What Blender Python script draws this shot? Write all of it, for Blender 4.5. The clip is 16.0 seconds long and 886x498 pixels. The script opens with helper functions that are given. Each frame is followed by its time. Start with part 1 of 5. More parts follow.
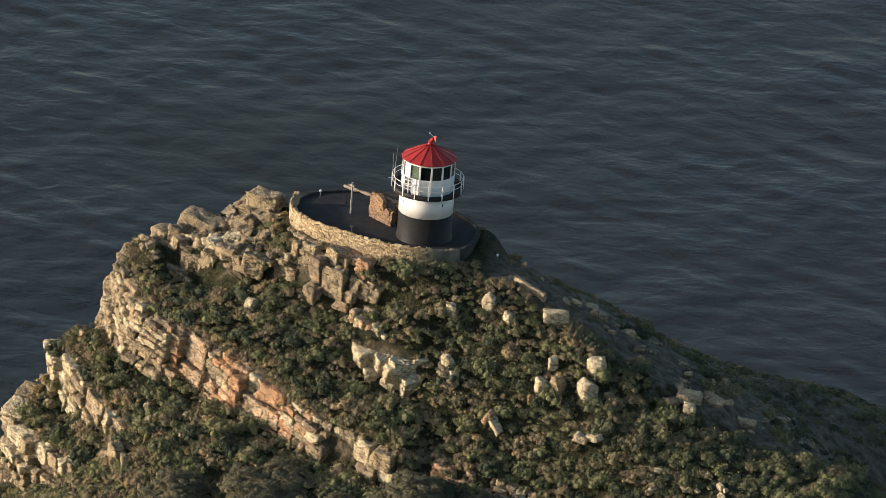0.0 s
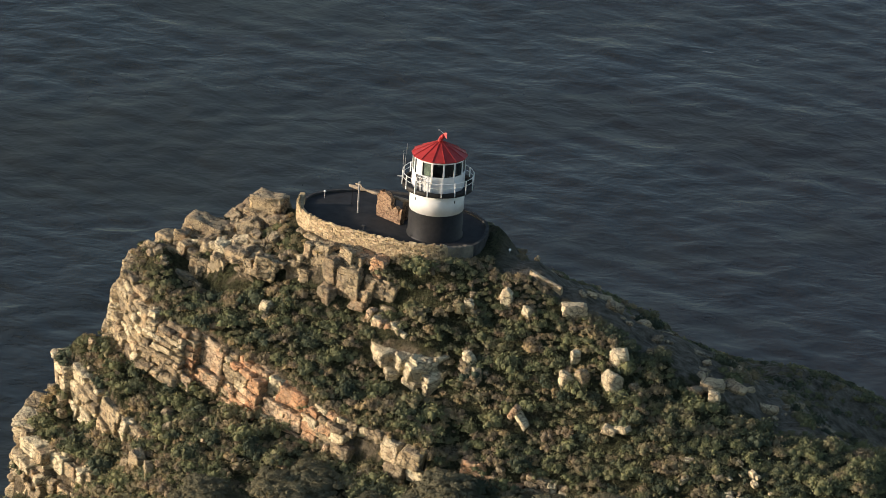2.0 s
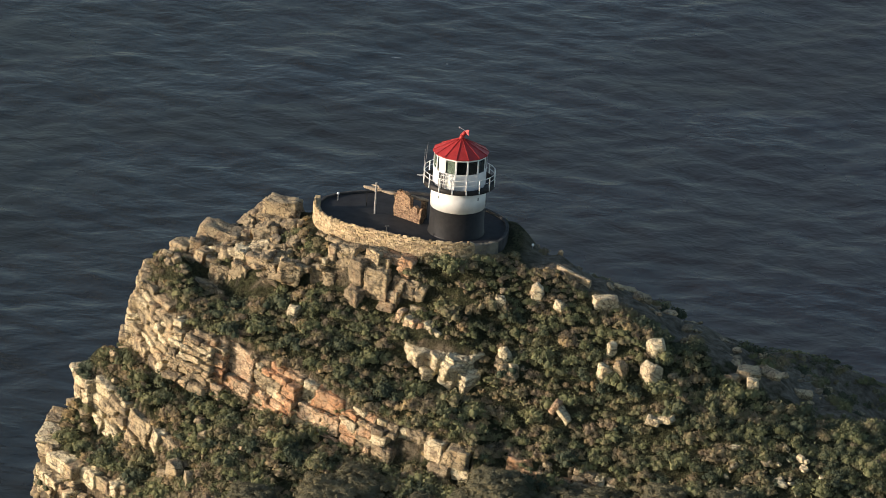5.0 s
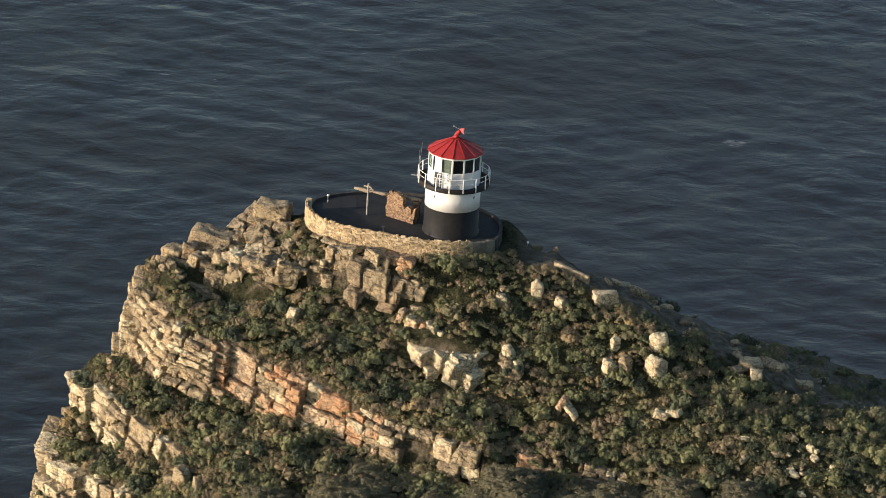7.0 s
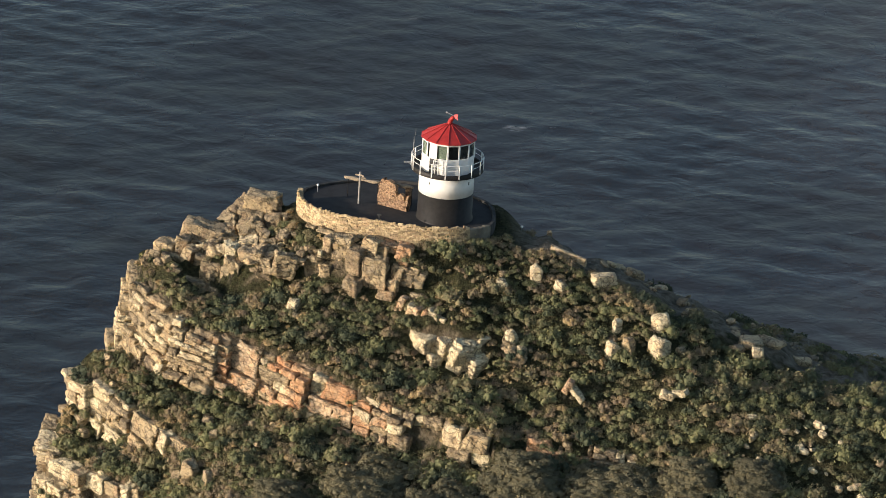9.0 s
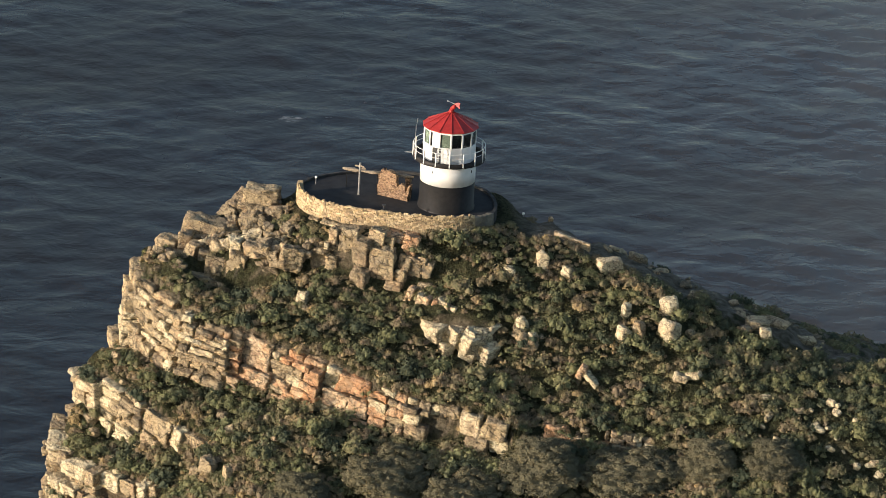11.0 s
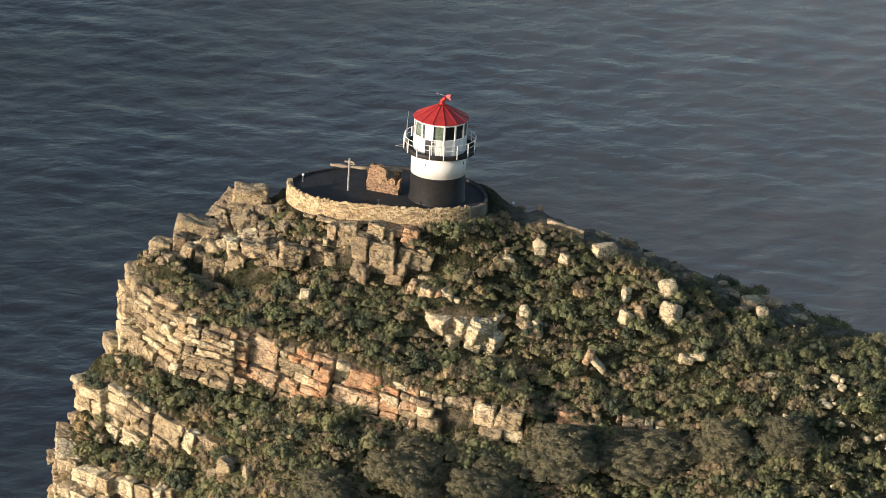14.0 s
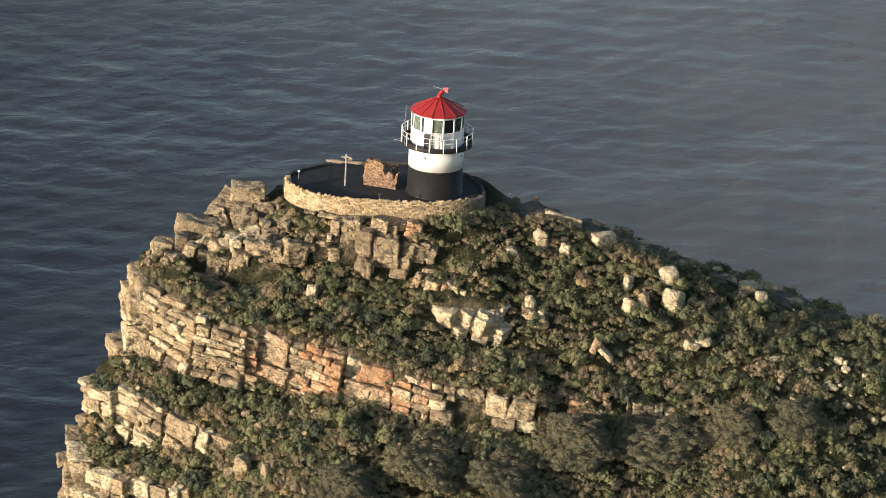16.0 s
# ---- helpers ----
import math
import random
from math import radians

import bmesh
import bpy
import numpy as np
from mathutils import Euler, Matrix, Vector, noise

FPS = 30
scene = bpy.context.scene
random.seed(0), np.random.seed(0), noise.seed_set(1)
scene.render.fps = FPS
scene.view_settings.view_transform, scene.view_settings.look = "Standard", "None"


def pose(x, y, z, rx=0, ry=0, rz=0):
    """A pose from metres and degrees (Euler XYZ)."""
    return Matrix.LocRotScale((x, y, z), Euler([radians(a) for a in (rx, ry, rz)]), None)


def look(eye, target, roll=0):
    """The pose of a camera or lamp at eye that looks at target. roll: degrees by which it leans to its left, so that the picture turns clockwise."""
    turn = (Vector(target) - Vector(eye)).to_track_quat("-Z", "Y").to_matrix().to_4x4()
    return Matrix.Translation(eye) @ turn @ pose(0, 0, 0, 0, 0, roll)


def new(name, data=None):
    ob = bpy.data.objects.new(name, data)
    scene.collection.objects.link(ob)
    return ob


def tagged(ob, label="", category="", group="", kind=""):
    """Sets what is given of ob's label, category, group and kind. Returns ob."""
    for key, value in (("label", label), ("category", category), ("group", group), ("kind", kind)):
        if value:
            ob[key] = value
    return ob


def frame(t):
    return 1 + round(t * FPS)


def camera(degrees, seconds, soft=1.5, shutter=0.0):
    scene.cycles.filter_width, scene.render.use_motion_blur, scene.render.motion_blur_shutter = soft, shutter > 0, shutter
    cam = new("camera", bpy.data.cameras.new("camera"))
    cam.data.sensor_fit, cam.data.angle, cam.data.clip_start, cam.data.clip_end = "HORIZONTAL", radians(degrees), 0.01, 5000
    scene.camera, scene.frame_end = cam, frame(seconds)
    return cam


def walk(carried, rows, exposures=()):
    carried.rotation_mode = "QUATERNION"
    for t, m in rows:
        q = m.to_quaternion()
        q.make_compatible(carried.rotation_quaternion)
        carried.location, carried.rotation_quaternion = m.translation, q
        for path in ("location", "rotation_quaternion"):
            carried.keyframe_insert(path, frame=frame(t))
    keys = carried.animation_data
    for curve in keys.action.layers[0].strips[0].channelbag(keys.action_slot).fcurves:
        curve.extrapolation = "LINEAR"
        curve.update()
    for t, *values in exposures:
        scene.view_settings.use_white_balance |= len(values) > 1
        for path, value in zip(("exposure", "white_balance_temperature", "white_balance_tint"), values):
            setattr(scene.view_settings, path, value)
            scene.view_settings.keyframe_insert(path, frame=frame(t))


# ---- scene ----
cam = camera(9, 16.0, soft=0.3)
PATH = [
    (0, (91.211, -438.009, 179.649), (5.857, -20.125, 7.348), 4.114),
    (0.5, (84.435, -439.251, 179.323), (6.405, -19.924, 7.054), 3.973),
    (1, (76.757, -440.477, 179.013), (5.503, -19.994, 6.629), 3.844),
    (1.5, (68.278, -441.645, 178.514), (4.477, -19.817, 6.494), 3.783),
    (2, (60.285, -443.338, 177.688), (3.512, -20.079, 6.724), 3.769),
    (2.5, (51.891, -444.409, 176.682), (2.589, -19.912, 6.471), 3.914),
    (3, (43.767, -445.610, 175.639), (1.817, -19.966, 6.323), 3.972),
    (3.5, (37.125, -446.483, 175.191), (1.196, -20.113, 6.318), 3.916),
    (4, (30.191, -446.564, 174.780), (0.627, -19.673, 5.991), 3.764),
    (6.5, (-8.046, -448.078, 169.436), (-1.035, -18.415, 5.301), 3.743),
    (7, (-15.564, -447.961, 168.907), (-1.135, -18.312, 5.220), 3.745),
    (7.5, (-23.007, -447.833, 168.379), (-1.317, -18.331, 5.106), 3.707),
    (8, (-31.021, -447.659, 167.665), (-1.455, -18.439, 4.888), 3.774),
    (8.5, (-37.876, -447.255, 166.670), (-1.564, -18.325, 4.493), 3.682),
    (9, (-45.009, -446.184, 166.483), (-1.746, -18.052, 3.904), 3.616),
    (9.5, (-52.642, -445.596, 165.875), (-2.006, -18.187, 3.524), 3.564),
    (10, (-60.872, -444.766, 165.394), (-2.435, -18.274, 3.256), 3.596),
    (12.5, (-96.959, -439.046, 162.447), (-3.800, -17.937, 2.481), 3.337),
    (13, (-104.311, -438.070, 161.606), (-4.050, -18.261, 2.522), 3.349),
    (13.5, (-111.966, -436.163, 160.683), (-4.063, -17.982, 2.313), 3.300),
    (14, (-119.548, -434.576, 159.690), (-4.194, -18.069, 2.160), 3.240),
    (14.5, (-126.944, -432.944, 158.429), (-4.299, -18.158, 1.871), 3.128),
    (15, (-134.451, -431.447, 157.310), (-4.635, -18.481, 1.725), 3.117),
    (15.5, (-141.848, -429.288, 157.008), (-5.056, -18.477, 1.694), 3.116),
    (16, (-149.406, -426.733, 157.701), (-5.479, -18.599, 1.779), 3.138),
]
walk(cam, [(t, look(eye, target, roll)) for t, eye, target, roll in PATH], exposures=[(0, -0.28), (8, -0.20), (16, -0.15)])

# ---- light ----
SUN_AZ, SUN_EL = 74.5, 11.2          # degrees from -y towards -x, and above the horizon
to_sun = Vector((-math.sin(radians(SUN_AZ)) * math.cos(radians(SUN_EL)),
                 -math.cos(radians(SUN_AZ)) * math.cos(radians(SUN_EL)), math.sin(radians(SUN_EL))))
world = bpy.data.worlds.new("sky")
scene.world = world
world.use_nodes = True
sky = world.node_tree.nodes.new("ShaderNodeTexSky")
sky.sky_type, sky.sun_disc = "NISHITA", False
sky.sun_elevation = radians(SUN_EL)
sky.sun_rotation = math.atan2(to_sun.x, to_sun.y)
sky.altitude, sky.air_density, sky.dust_density, sky.ozone_density = 200, 1.0, 2.0, 1.4
back = world.node_tree.nodes["Background"]
back.inputs["Strength"].default_value = 0.262
world.node_tree.links.new(sky.outputs["Color"], back.inputs["Color"])
sun = new("sun", bpy.data.lights.new("sun", "SUN"))
sun.data.energy, sun.data.angle, sun.data.color = 7.7, radians(0.6), (1.0, 0.862, 0.745)
sun.matrix_world = look(to_sun * 300, (0, 0, 0))
scene.view_settings.exposure = 0.0


# ---- materials ----
class Nodes:
    """Short-hand for building a node material."""

    def __init__(self, name, rough=0.8, metal=0.0, spec=0.3):
        self.m = bpy.data.materials.new(name)
        self.m.use_nodes = True
        self.t = self.m.node_tree
        self.b = self.t.nodes["Principled BSDF"]
        self.b.inputs["Roughness"].default_value = rough
        self.b.inputs["Metallic"].default_value = metal
        self.b.inputs["Specular IOR Level"].default_value = spec

    def add(self, kind, **values):
        n = self.t.nodes.new(kind)
        for k, v in values.items():
            n.inputs[k.replace("_", " ")].default_value = v
        return n

    def link(self, a, b):
        self.t.links.new(a, b)

    def where(self, stretch=(1, 1, 1), turn=(0, 0, 0)):
        g = self.t.nodes.new("ShaderNodeNewGeometry")
        m = self.t.nodes.new("ShaderNodeMapping")
        m.inputs["Scale"].default_value = stretch
        m.inputs["Rotation"].default_value = turn
        self.link(g.outputs["Position"], m.inputs["Vector"])
        return m.outputs["Vector"]

    def scaled(self, vector, stretch):
        m = self.t.nodes.new("ShaderNodeMapping")
        m.inputs["Scale"].default_value = stretch
        self.link(vector, m.inputs["Vector"])
        return m.outputs["Vector"]

    def dipped(self, east=0.20, south=0.06):
        """Places with the height counted from beds that fall away to the east and south."""
        xyz = self.t.nodes.new("ShaderNodeSeparateXYZ")
        self.link(self.where(), xyz.inputs["Vector"])
        z = self.math("MULTIPLY_ADD", xyz.outputs["X"], east, xyz.outputs["Z"])
        z = self.math("MULTIPLY_ADD", xyz.outputs["Y"], -south, z)
        both = self.t.nodes.new("ShaderNodeCombineXYZ")
        for sock, v in zip(both.inputs, (xyz.outputs["X"], xyz.outputs["Y"], z)):
            self.link(v, sock)
        return both.outputs["Vector"]

    def noise(self, scale, detail=4.0, rough=0.55, at=None, distort=0.0):
        n = self.add("ShaderNodeTexNoise", Scale=scale, Detail=detail, Roughness=rough, Distortion=distort)
        self.link(at if at else self.where(), n.inputs["Vector"])
        return n.outputs["Fac"]

    def ramp(self, fac, stops, smooth=True):
        r = self.t.nodes.new("ShaderNodeValToRGB")
        e = r.color_ramp.elements
        while len(e) < len(stops):
            e.new(0.5)
        for i, (p, c) in enumerate(stops):
            e[i].position = p
            e[i].color = (*c, 1) if len(c) == 3 else c
        self.link(fac, r.inputs["Fac"])
        return r.outputs["Color"]

    def mix(self, fac, a, b, how="MIX"):
        n = self.t.nodes.new("ShaderNodeMix")
        n.data_type, n.blend_type = "RGBA", how
        for sock, v in ((n.inputs[0], fac), (n.inputs[6], a), (n.inputs[7], b)):
            if isinstance(v, (int, float)):
                sock.default_value = v
            elif isinstance(v, tuple):
                sock.default_value = (*v, 1)
            else:
                self.link(v, sock)
        return n.outputs[2]

    def math(self, how, a, b=0.0, c=None):
        n = self.t.nodes.new("ShaderNodeMath")
        n.operation = how
        for sock, v in zip(n.inputs, (a, b) if c is None else (a, b, c)):
            if isinstance(v, (int, float)):
                sock.default_value = v
            else:
                self.link(v, sock)
        return n.outputs[0]

    def bump(self, height, strength=0.5, distance=0.1, after=None):
        n = self.add("ShaderNodeBump", Strength=strength, Distance=distance)
        self.link(height, n.inputs["Height"])
        if after:
            self.link(after, n.inputs["Normal"])
        return n.outputs["Normal"]

    def done(self, colour, normal=None, rough=None):
        if isinstance(colour, tuple):
            self.b.inputs["Base Color"].default_value = (*colour, 1)
        else:
            self.link(colour, self.b.inputs["Base Color"])
        if normal:
            self.link(normal, self.b.inputs["Normal"])
        if rough:
            self.link(rough, self.b.inputs["Roughness"])
        return self.m


def rock_material(name, warm):
    n = Nodes(name, 0.9, spec=0.2)
    info = n.t.nodes.new("ShaderNodeObjectInfo")
    tone = n.math("ADD", n.math("MULTIPLY", n.noise(0.9, 5, 0.62), 0.95), n.math("MULTIPLY", info.outputs["Random"], 0.32))
    if warm > 0.8:
        base = n.ramp(tone, [(0.34, (0.335, 0.225, 0.145)), (0.48, (0.700, 0.540, 0.350)), (0.62, (0.665, 0.425, 0.245)), (0.86, (0.545, 0.285, 0.145))])
    elif warm < 0.3:
        base = n.ramp(tone, [(0.32, (0.420, 0.346, 0.230)), (0.50, (0.670, 0.562, 0.362)), (0.80, (0.755, 0.660, 0.435))])
    else:
        base = n.ramp(tone, [(0.36, (0.170, 0.138, 0.097)), (0.50, (0.312, 0.250, 0.160)), (0.64, (0.445, 0.356, 0.218)), (0.80, (0.565, 0.450, 0.272)), (0.94, (0.460, 0.296, 0.165))])
    # grain, and a grey crust in patches
    grit = n.noise(5.0, 8, 0.74)
    base = n.mix(0.8, base, n.ramp(grit, [(0.32, (0.24, 0.22, 0.20)), (0.44, (0.72, 0.69, 0.66)), (0.56, (1.0, 1.0, 1.0))]), "MULTIPLY")
    crust = n.ramp(n.noise(1.3, 7, 0.70), [(0.52, (0.0,) * 3), (0.66, (0.25 if warm < 0.3 else 0.6,) * 3)])
    base = n.mix(crust, base, (0.22, 0.19, 0.145))
    # thin seams along the dipping beds, and a net of cracks
    dip = n.dipped()
    beds = n.noise(1.0, 5, 0.65, n.scaled(dip, (0.7, 0.7, 4.6)), 0.4)
    base = n.mix(n.ramp(beds, [(0.34, (0.85,) * 3), (0.42, (0.0,) * 3)]), base, (0.075, 0.06, 0.045))
    wander = n.add("ShaderNodeTexNoise", Scale=1.3, Detail=4.0, Roughness=0.6)
    n.link(dip, wander.inputs["Vector"])
    bent = n.t.nodes.new("ShaderNodeVectorMath")
    bent.operation = "MULTIPLY_ADD"
    bent.inputs[1].default_value = (0.9, 0.9, 0.5)
    n.link(wander.outputs["Color"], bent.inputs[0])
    n.link(dip, bent.inputs[2])
    net = n.add("ShaderNodeTexVoronoi", Scale=1.0)
    net.feature = "DISTANCE_TO_EDGE"
    n.link(n.scaled(bent.outputs["Vector"], (1.7, 1.7, 1.9)), net.inputs["Vector"])
    crack = n.ramp(net.outputs["Distance"], [(0.014, (0.92,) * 3), (0.060, (0.0,) * 3)])
    base = n.mix(n.math("MULTIPLY", crack, n.ramp(n.noise(0.8, 3), [(0.41, (0.0,) * 3), (0.53, (1.0,) * 3)])), base, (0.15, 0.12, 0.085) if warm < 0.3 else (0.06, 0.048, 0.036))
    fine = n.add("ShaderNodeTexVoronoi", Scale=1.0)
    fine.feature = "DISTANCE_TO_EDGE"
    n.link(n.scaled(bent.outputs["Vector"], (3.4, 3.4, 5.2)), fine.inputs["Vector"])
    split = n.ramp(fine.outputs["Distance"], [(0.015, (0.8,) * 3), (0.075, (0.0,) * 3)])
    base = n.mix(n.math("MULTIPLY", split, n.ramp(n.noise(1.1, 4), [(0.47, (0.0,) * 3), (0.58, (1.0,) * 3)])), base, (0.085, 0.066, 0.048))
    rust = n.ramp(n.noise(0.7, 5, 0.6, n.where((1, 1, 0.5))), [(0.54, (0.0,) * 3), (0.68, (0.45,) * 3)])
    base = n.mix(rust, base, (0.44, 0.285, 0.165))
    deep = n.ramp(net.outputs["Distance"], [(0.0, (0.0,) * 3), (0.10, (1.0,) * 3)])
    nor = n.bump(deep, 0.5, 0.12, n.bump(beds, 0.8, 0.25, n.bump(grit, 0.8, 0.15)))
    return n.done(base, nor)


def plain(name, colour, rough=0.5, metal=0.0, spec=0.4, wear=0.25, scale=3.0):
    n = Nodes(name, rough, metal, spec)
    dirt = n.noise(scale, 5, 0.6)
    dark = tuple(c * (1 - wear) for c in colour)
    col = n.ramp(dirt, [(0.35, dark), (0.62, colour)])
    return n.done(col, n.bump(n.noise(18, 3), 0.15, 0.01))


ROCK = rock_material("sandstone", 0.55)
ROCK_PALE = rock_material("pale_sandstone", 0.2)
ROCK_ORANGE = rock_material("orange_sandstone", 1.0)


def soil_material():
    n = Nodes("hillside_soil", 0.95, spec=0.1)
    a = n.noise(0.5, 5, 0.6)
    col = n.ramp(a, [(0.3, (0.045, 0.050, 0.028)), (0.5, (0.085, 0.088, 0.044)), (0.65, (0.135, 0.120, 0.066)), (0.8, (0.22, 0.18, 0.115))])
    fine = n.noise(4.5, 6, 0.7)
    col = n.mix(0.7, col, n.ramp(fine, [(0.40, (0.18,) * 3), (0.58, (1.0,) * 3)]), "MULTIPLY")
    g = n.t.nodes.new("ShaderNodeNewGeometry")
    sep = n.t.nodes.new("ShaderNodeSeparateXYZ")
    n.link(g.outputs["Normal"], sep.inputs["Vector"])
    steep = n.ramp(sep.outputs["Z"], [(0.36, (1,) * 3), (0.52, (0,) * 3)])
    beds = n.noise(1.0, 7, 0.7, n.where((1.6, 1.6, 2.2), (0.06, -0.1, 0)))
    rock = n.mix(0.6, n.ramp(n.noise(0.25, 3), [(0.35, (0.20, 0.175, 0.13)), (0.6, (0.34, 0.265, 0.18)), (0.75, (0.33, 0.21, 0.13))]),
                 n.ramp(beds, [(0.38, (0.12,) * 3), (0.55, (1.0,) * 3)]), "MULTIPLY")
    col = n.mix(n.math("MULTIPLY", steep, 0.75), col, rock)
    xyz = n.t.nodes.new("ShaderNodeSeparateXYZ")
    n.link(n.where(), xyz.inputs["Vector"])
    lee = n.math("ADD", n.math("MULTIPLY_ADD", xyz.outputs["X"], 0.3, 2.6), xyz.outputs["Y"])
    lee = n.math("ADD", lee, n.math("MULTIPLY_ADD", n.noise(0.35, 4), 6.0, -3.0))
    east = n.math("MULTIPLY", n.ramp(lee, [(0.0, (0.0,) * 3), (0.6, (1.0,) * 3)]), n.ramp(n.math("MULTIPLY", xyz.outputs["X"], 0.1), [(0.55, (0.0,) * 3), (0.75, (1.0,) * 3)]))
    grit = n.ramp(n.noise(0.9, 8, 0.74, n.where((1, 1.6, 1), (0, 0, 0.5))), [(0.32, (0.06, 0.058, 0.042)), (0.46, (0.17, 0.15, 0.115)), (0.58, (0.27, 0.24, 0.19)), (0.72, (0.40, 0.36, 0.30))])
    col = n.mix(east, col, grit)
    return n.done(col, n.bump(fine, 1.0, 0.6, n.bump(beds, 1.0, 0.6)))


SOIL = soil_material()


def leaf_material(name, shades):
    n = Nodes(name, 0.8, spec=0.04)
    g = n.t.nodes.new("ShaderNodeNewGeometry")
    info = n.t.nodes.new("ShaderNodeObjectInfo")
    patch = n.math("ADD", n.math("MULTIPLY", n.noise(0.8, 4, 0.7), 0.65), n.math("MULTIPLY", n.noise(0.16, 3, 0.6), 0.35))
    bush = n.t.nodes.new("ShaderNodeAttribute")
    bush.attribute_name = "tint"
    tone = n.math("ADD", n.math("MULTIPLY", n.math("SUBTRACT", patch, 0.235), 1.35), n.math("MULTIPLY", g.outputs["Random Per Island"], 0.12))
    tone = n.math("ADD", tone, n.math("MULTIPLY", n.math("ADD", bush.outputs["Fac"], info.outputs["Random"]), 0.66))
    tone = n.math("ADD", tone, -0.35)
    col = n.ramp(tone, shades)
    out = n.t.nodes["Material Output"]
    thin = n.t.nodes.new("ShaderNodeBsdfTranslucent")
    n.link(col, thin.inputs["Color"])
    m = n.t.nodes.new("ShaderNodeMixShader")
    m.inputs[0].default_value = 0.18
    n.done(col)
    n.link(n.b.outputs[0], m.inputs[1])
    n.link(thin.outputs[0], m.inputs[2])
    n.link(m.outputs[0], out.inputs["Surface"])
    return n.m


LEAF = leaf_material("scrub_leaves", [(0.12, (0.072, 0.085, 0.056)), (0.30, (0.130, 0.136, 0.076)), (0.44, (0.188, 0.192, 0.094)), (0.55, (0.182, 0.170, 0.096)),
                                      (0.68, (0.222, 0.186, 0.108)), (0.84, (0.226, 0.176, 0.122)), (0.96, (0.38, 0.29, 0.15))])
LEAF_GREY = leaf_material("grey_green_leaves", [(0.2, (0.138, 0.128, 0.082)), (0.5, (0.200, 0.178, 0.108)), (0.8, (0.258, 0.210, 0.132))])


def wall_material(name, pale):
    n = Nodes(name, 0.9, spec=0.2)
    cells = n.add("ShaderNodeTexVoronoi", Scale=3.2)
    n.link(n.where((1, 1, 1.5)), cells.inputs["Vector"])
    col = n.mix(0.75, n.ramp(cells.outputs["Color"], [(0.1, (0.30 * pale, 0.21 * pale, 0.13 * pale)), (0.5, (0.52 * pale, 0.385 * pale, 0.22 * pale)), (0.9, (0.60 * pale, 0.47 * pale, 0.32 * pale))]),
                n.ramp(n.noise(5, 5), [(0.3, (0.4,) * 3), (0.6, (1.0,) * 3)]), "MULTIPLY")
    return n.done(col, n.bump(cells.outputs["Distance"], 0.8, -0.1, n.bump(n.noise(12, 4), 0.4, 0.03)))


WALL = wall_material("rubble_stone", 1.0)


def panel_material():
    n = Nodes("brown_rubble", 0.9, spec=0.2)
    cells = n.add("ShaderNodeTexVoronoi", Scale=5.2)
    n.link(n.where((1, 1, 1.7)), cells.inputs["Vector"])
    col = n.ramp(cells.outputs["Color"], [(0.1, (0.12, 0.075, 0.05)), (0.4, (0.30, 0.19, 0.115)), (0.7, (0.38, 0.26, 0.16)), (0.95, (0.22, 0.12, 0.08))])
    col = n.mix(0.85, col, n.ramp(n.noise(6, 6, 0.7), [(0.34, (0.2,) * 3), (0.58, (1.0,) * 3)]), "MULTIPLY")
    return n.done(col, n.bump(cells.outputs["Distance"], 0.7, -0.08, n.bump(n.noise(10, 5), 0.6, 0.05)))


PANEL = panel_material()


def stone_material():
    n = Nodes("parapet_stone", 0.9, spec=0.2)
    info = n.t.nodes.new("ShaderNodeObjectInfo")
    col = n.ramp(info.outputs["Random"], [(0.0, (0.22, 0.17, 0.11)), (0.25, (0.40, 0.30, 0.17)), (0.55, (0.50, 0.385, 0.22)), (0.8, (0.60, 0.48, 0.30)), (1.0, (0.36, 0.25, 0.15))])
    col = n.mix(0.85, col, n.ramp(n.noise(5, 7, 0.7), [(0.34, (0.25,) * 3), (0.56, (1.0,) * 3)]), "MULTIPLY")
    return n.done(col, n.bump(n.noise(8, 6), 0.9, 0.08))


STONE = stone_material()
MORTAR = plain("lime_mortar", (0.38, 0.30, 0.185), 0.95, spec=0.1, wear=0.4, scale=2.0)
CONCRETE = plain("weathered_concrete", (0.20, 0.175, 0.135), 0.9, spec=0.2, wear=0.45, scale=1.2)
TARMAC = plain("dark_tarmac", (0.030, 0.030, 0.031), 0.85, spec=0.2, wear=0.4, scale=1.0)
WHITE = plain("white_gloss_paint", (0.80, 0.79, 0.75), 0.35, spec=0.45, wear=0.10, scale=1.5)
BLACK = plain("black_bitumen_paint", (0.020, 0.0185, 0.017), 0.55, spec=0.2, wear=0.3, scale=2.5)
RED = plain("red_gloss_paint", (0.36, 0.030, 0.027), 0.45, spec=0.3, wear=0.25, scale=2.0)
STEEL = plain("galvanised_steel", (0.42, 0.42, 0.42), 0.45, 0.7, wear=0.3)
# plaster of the rear kerb, its shade put into a near-black colour
DARKWALL = plain("shade_dark_plaster", (0.055, 0.054, 0.052), 0.9, spec=0.2, wear=0.5, scale=1.0)
DARK = plain("dark_room_grey", (0.05, 0.05, 0.05), 0.8, wear=0.2)
BLIND = plain("grey_green_blind", (0.42, 0.44, 0.36), 0.8, wear=0.2)
WOOD = plain("grey_weathered_timber", (0.30, 0.245, 0.18), 0.85, spec=0.2, wear=0.45, scale=6.0)


def glass_material():
    n = Nodes("window_glass", 0.03, spec=0.5)
    n.b.inputs["Transmission Weight"].default_value = 1.0
    n.b.inputs["IOR"].default_value = 1.45
    return n.done((0.30, 0.36, 0.33))


GLASS = glass_material()


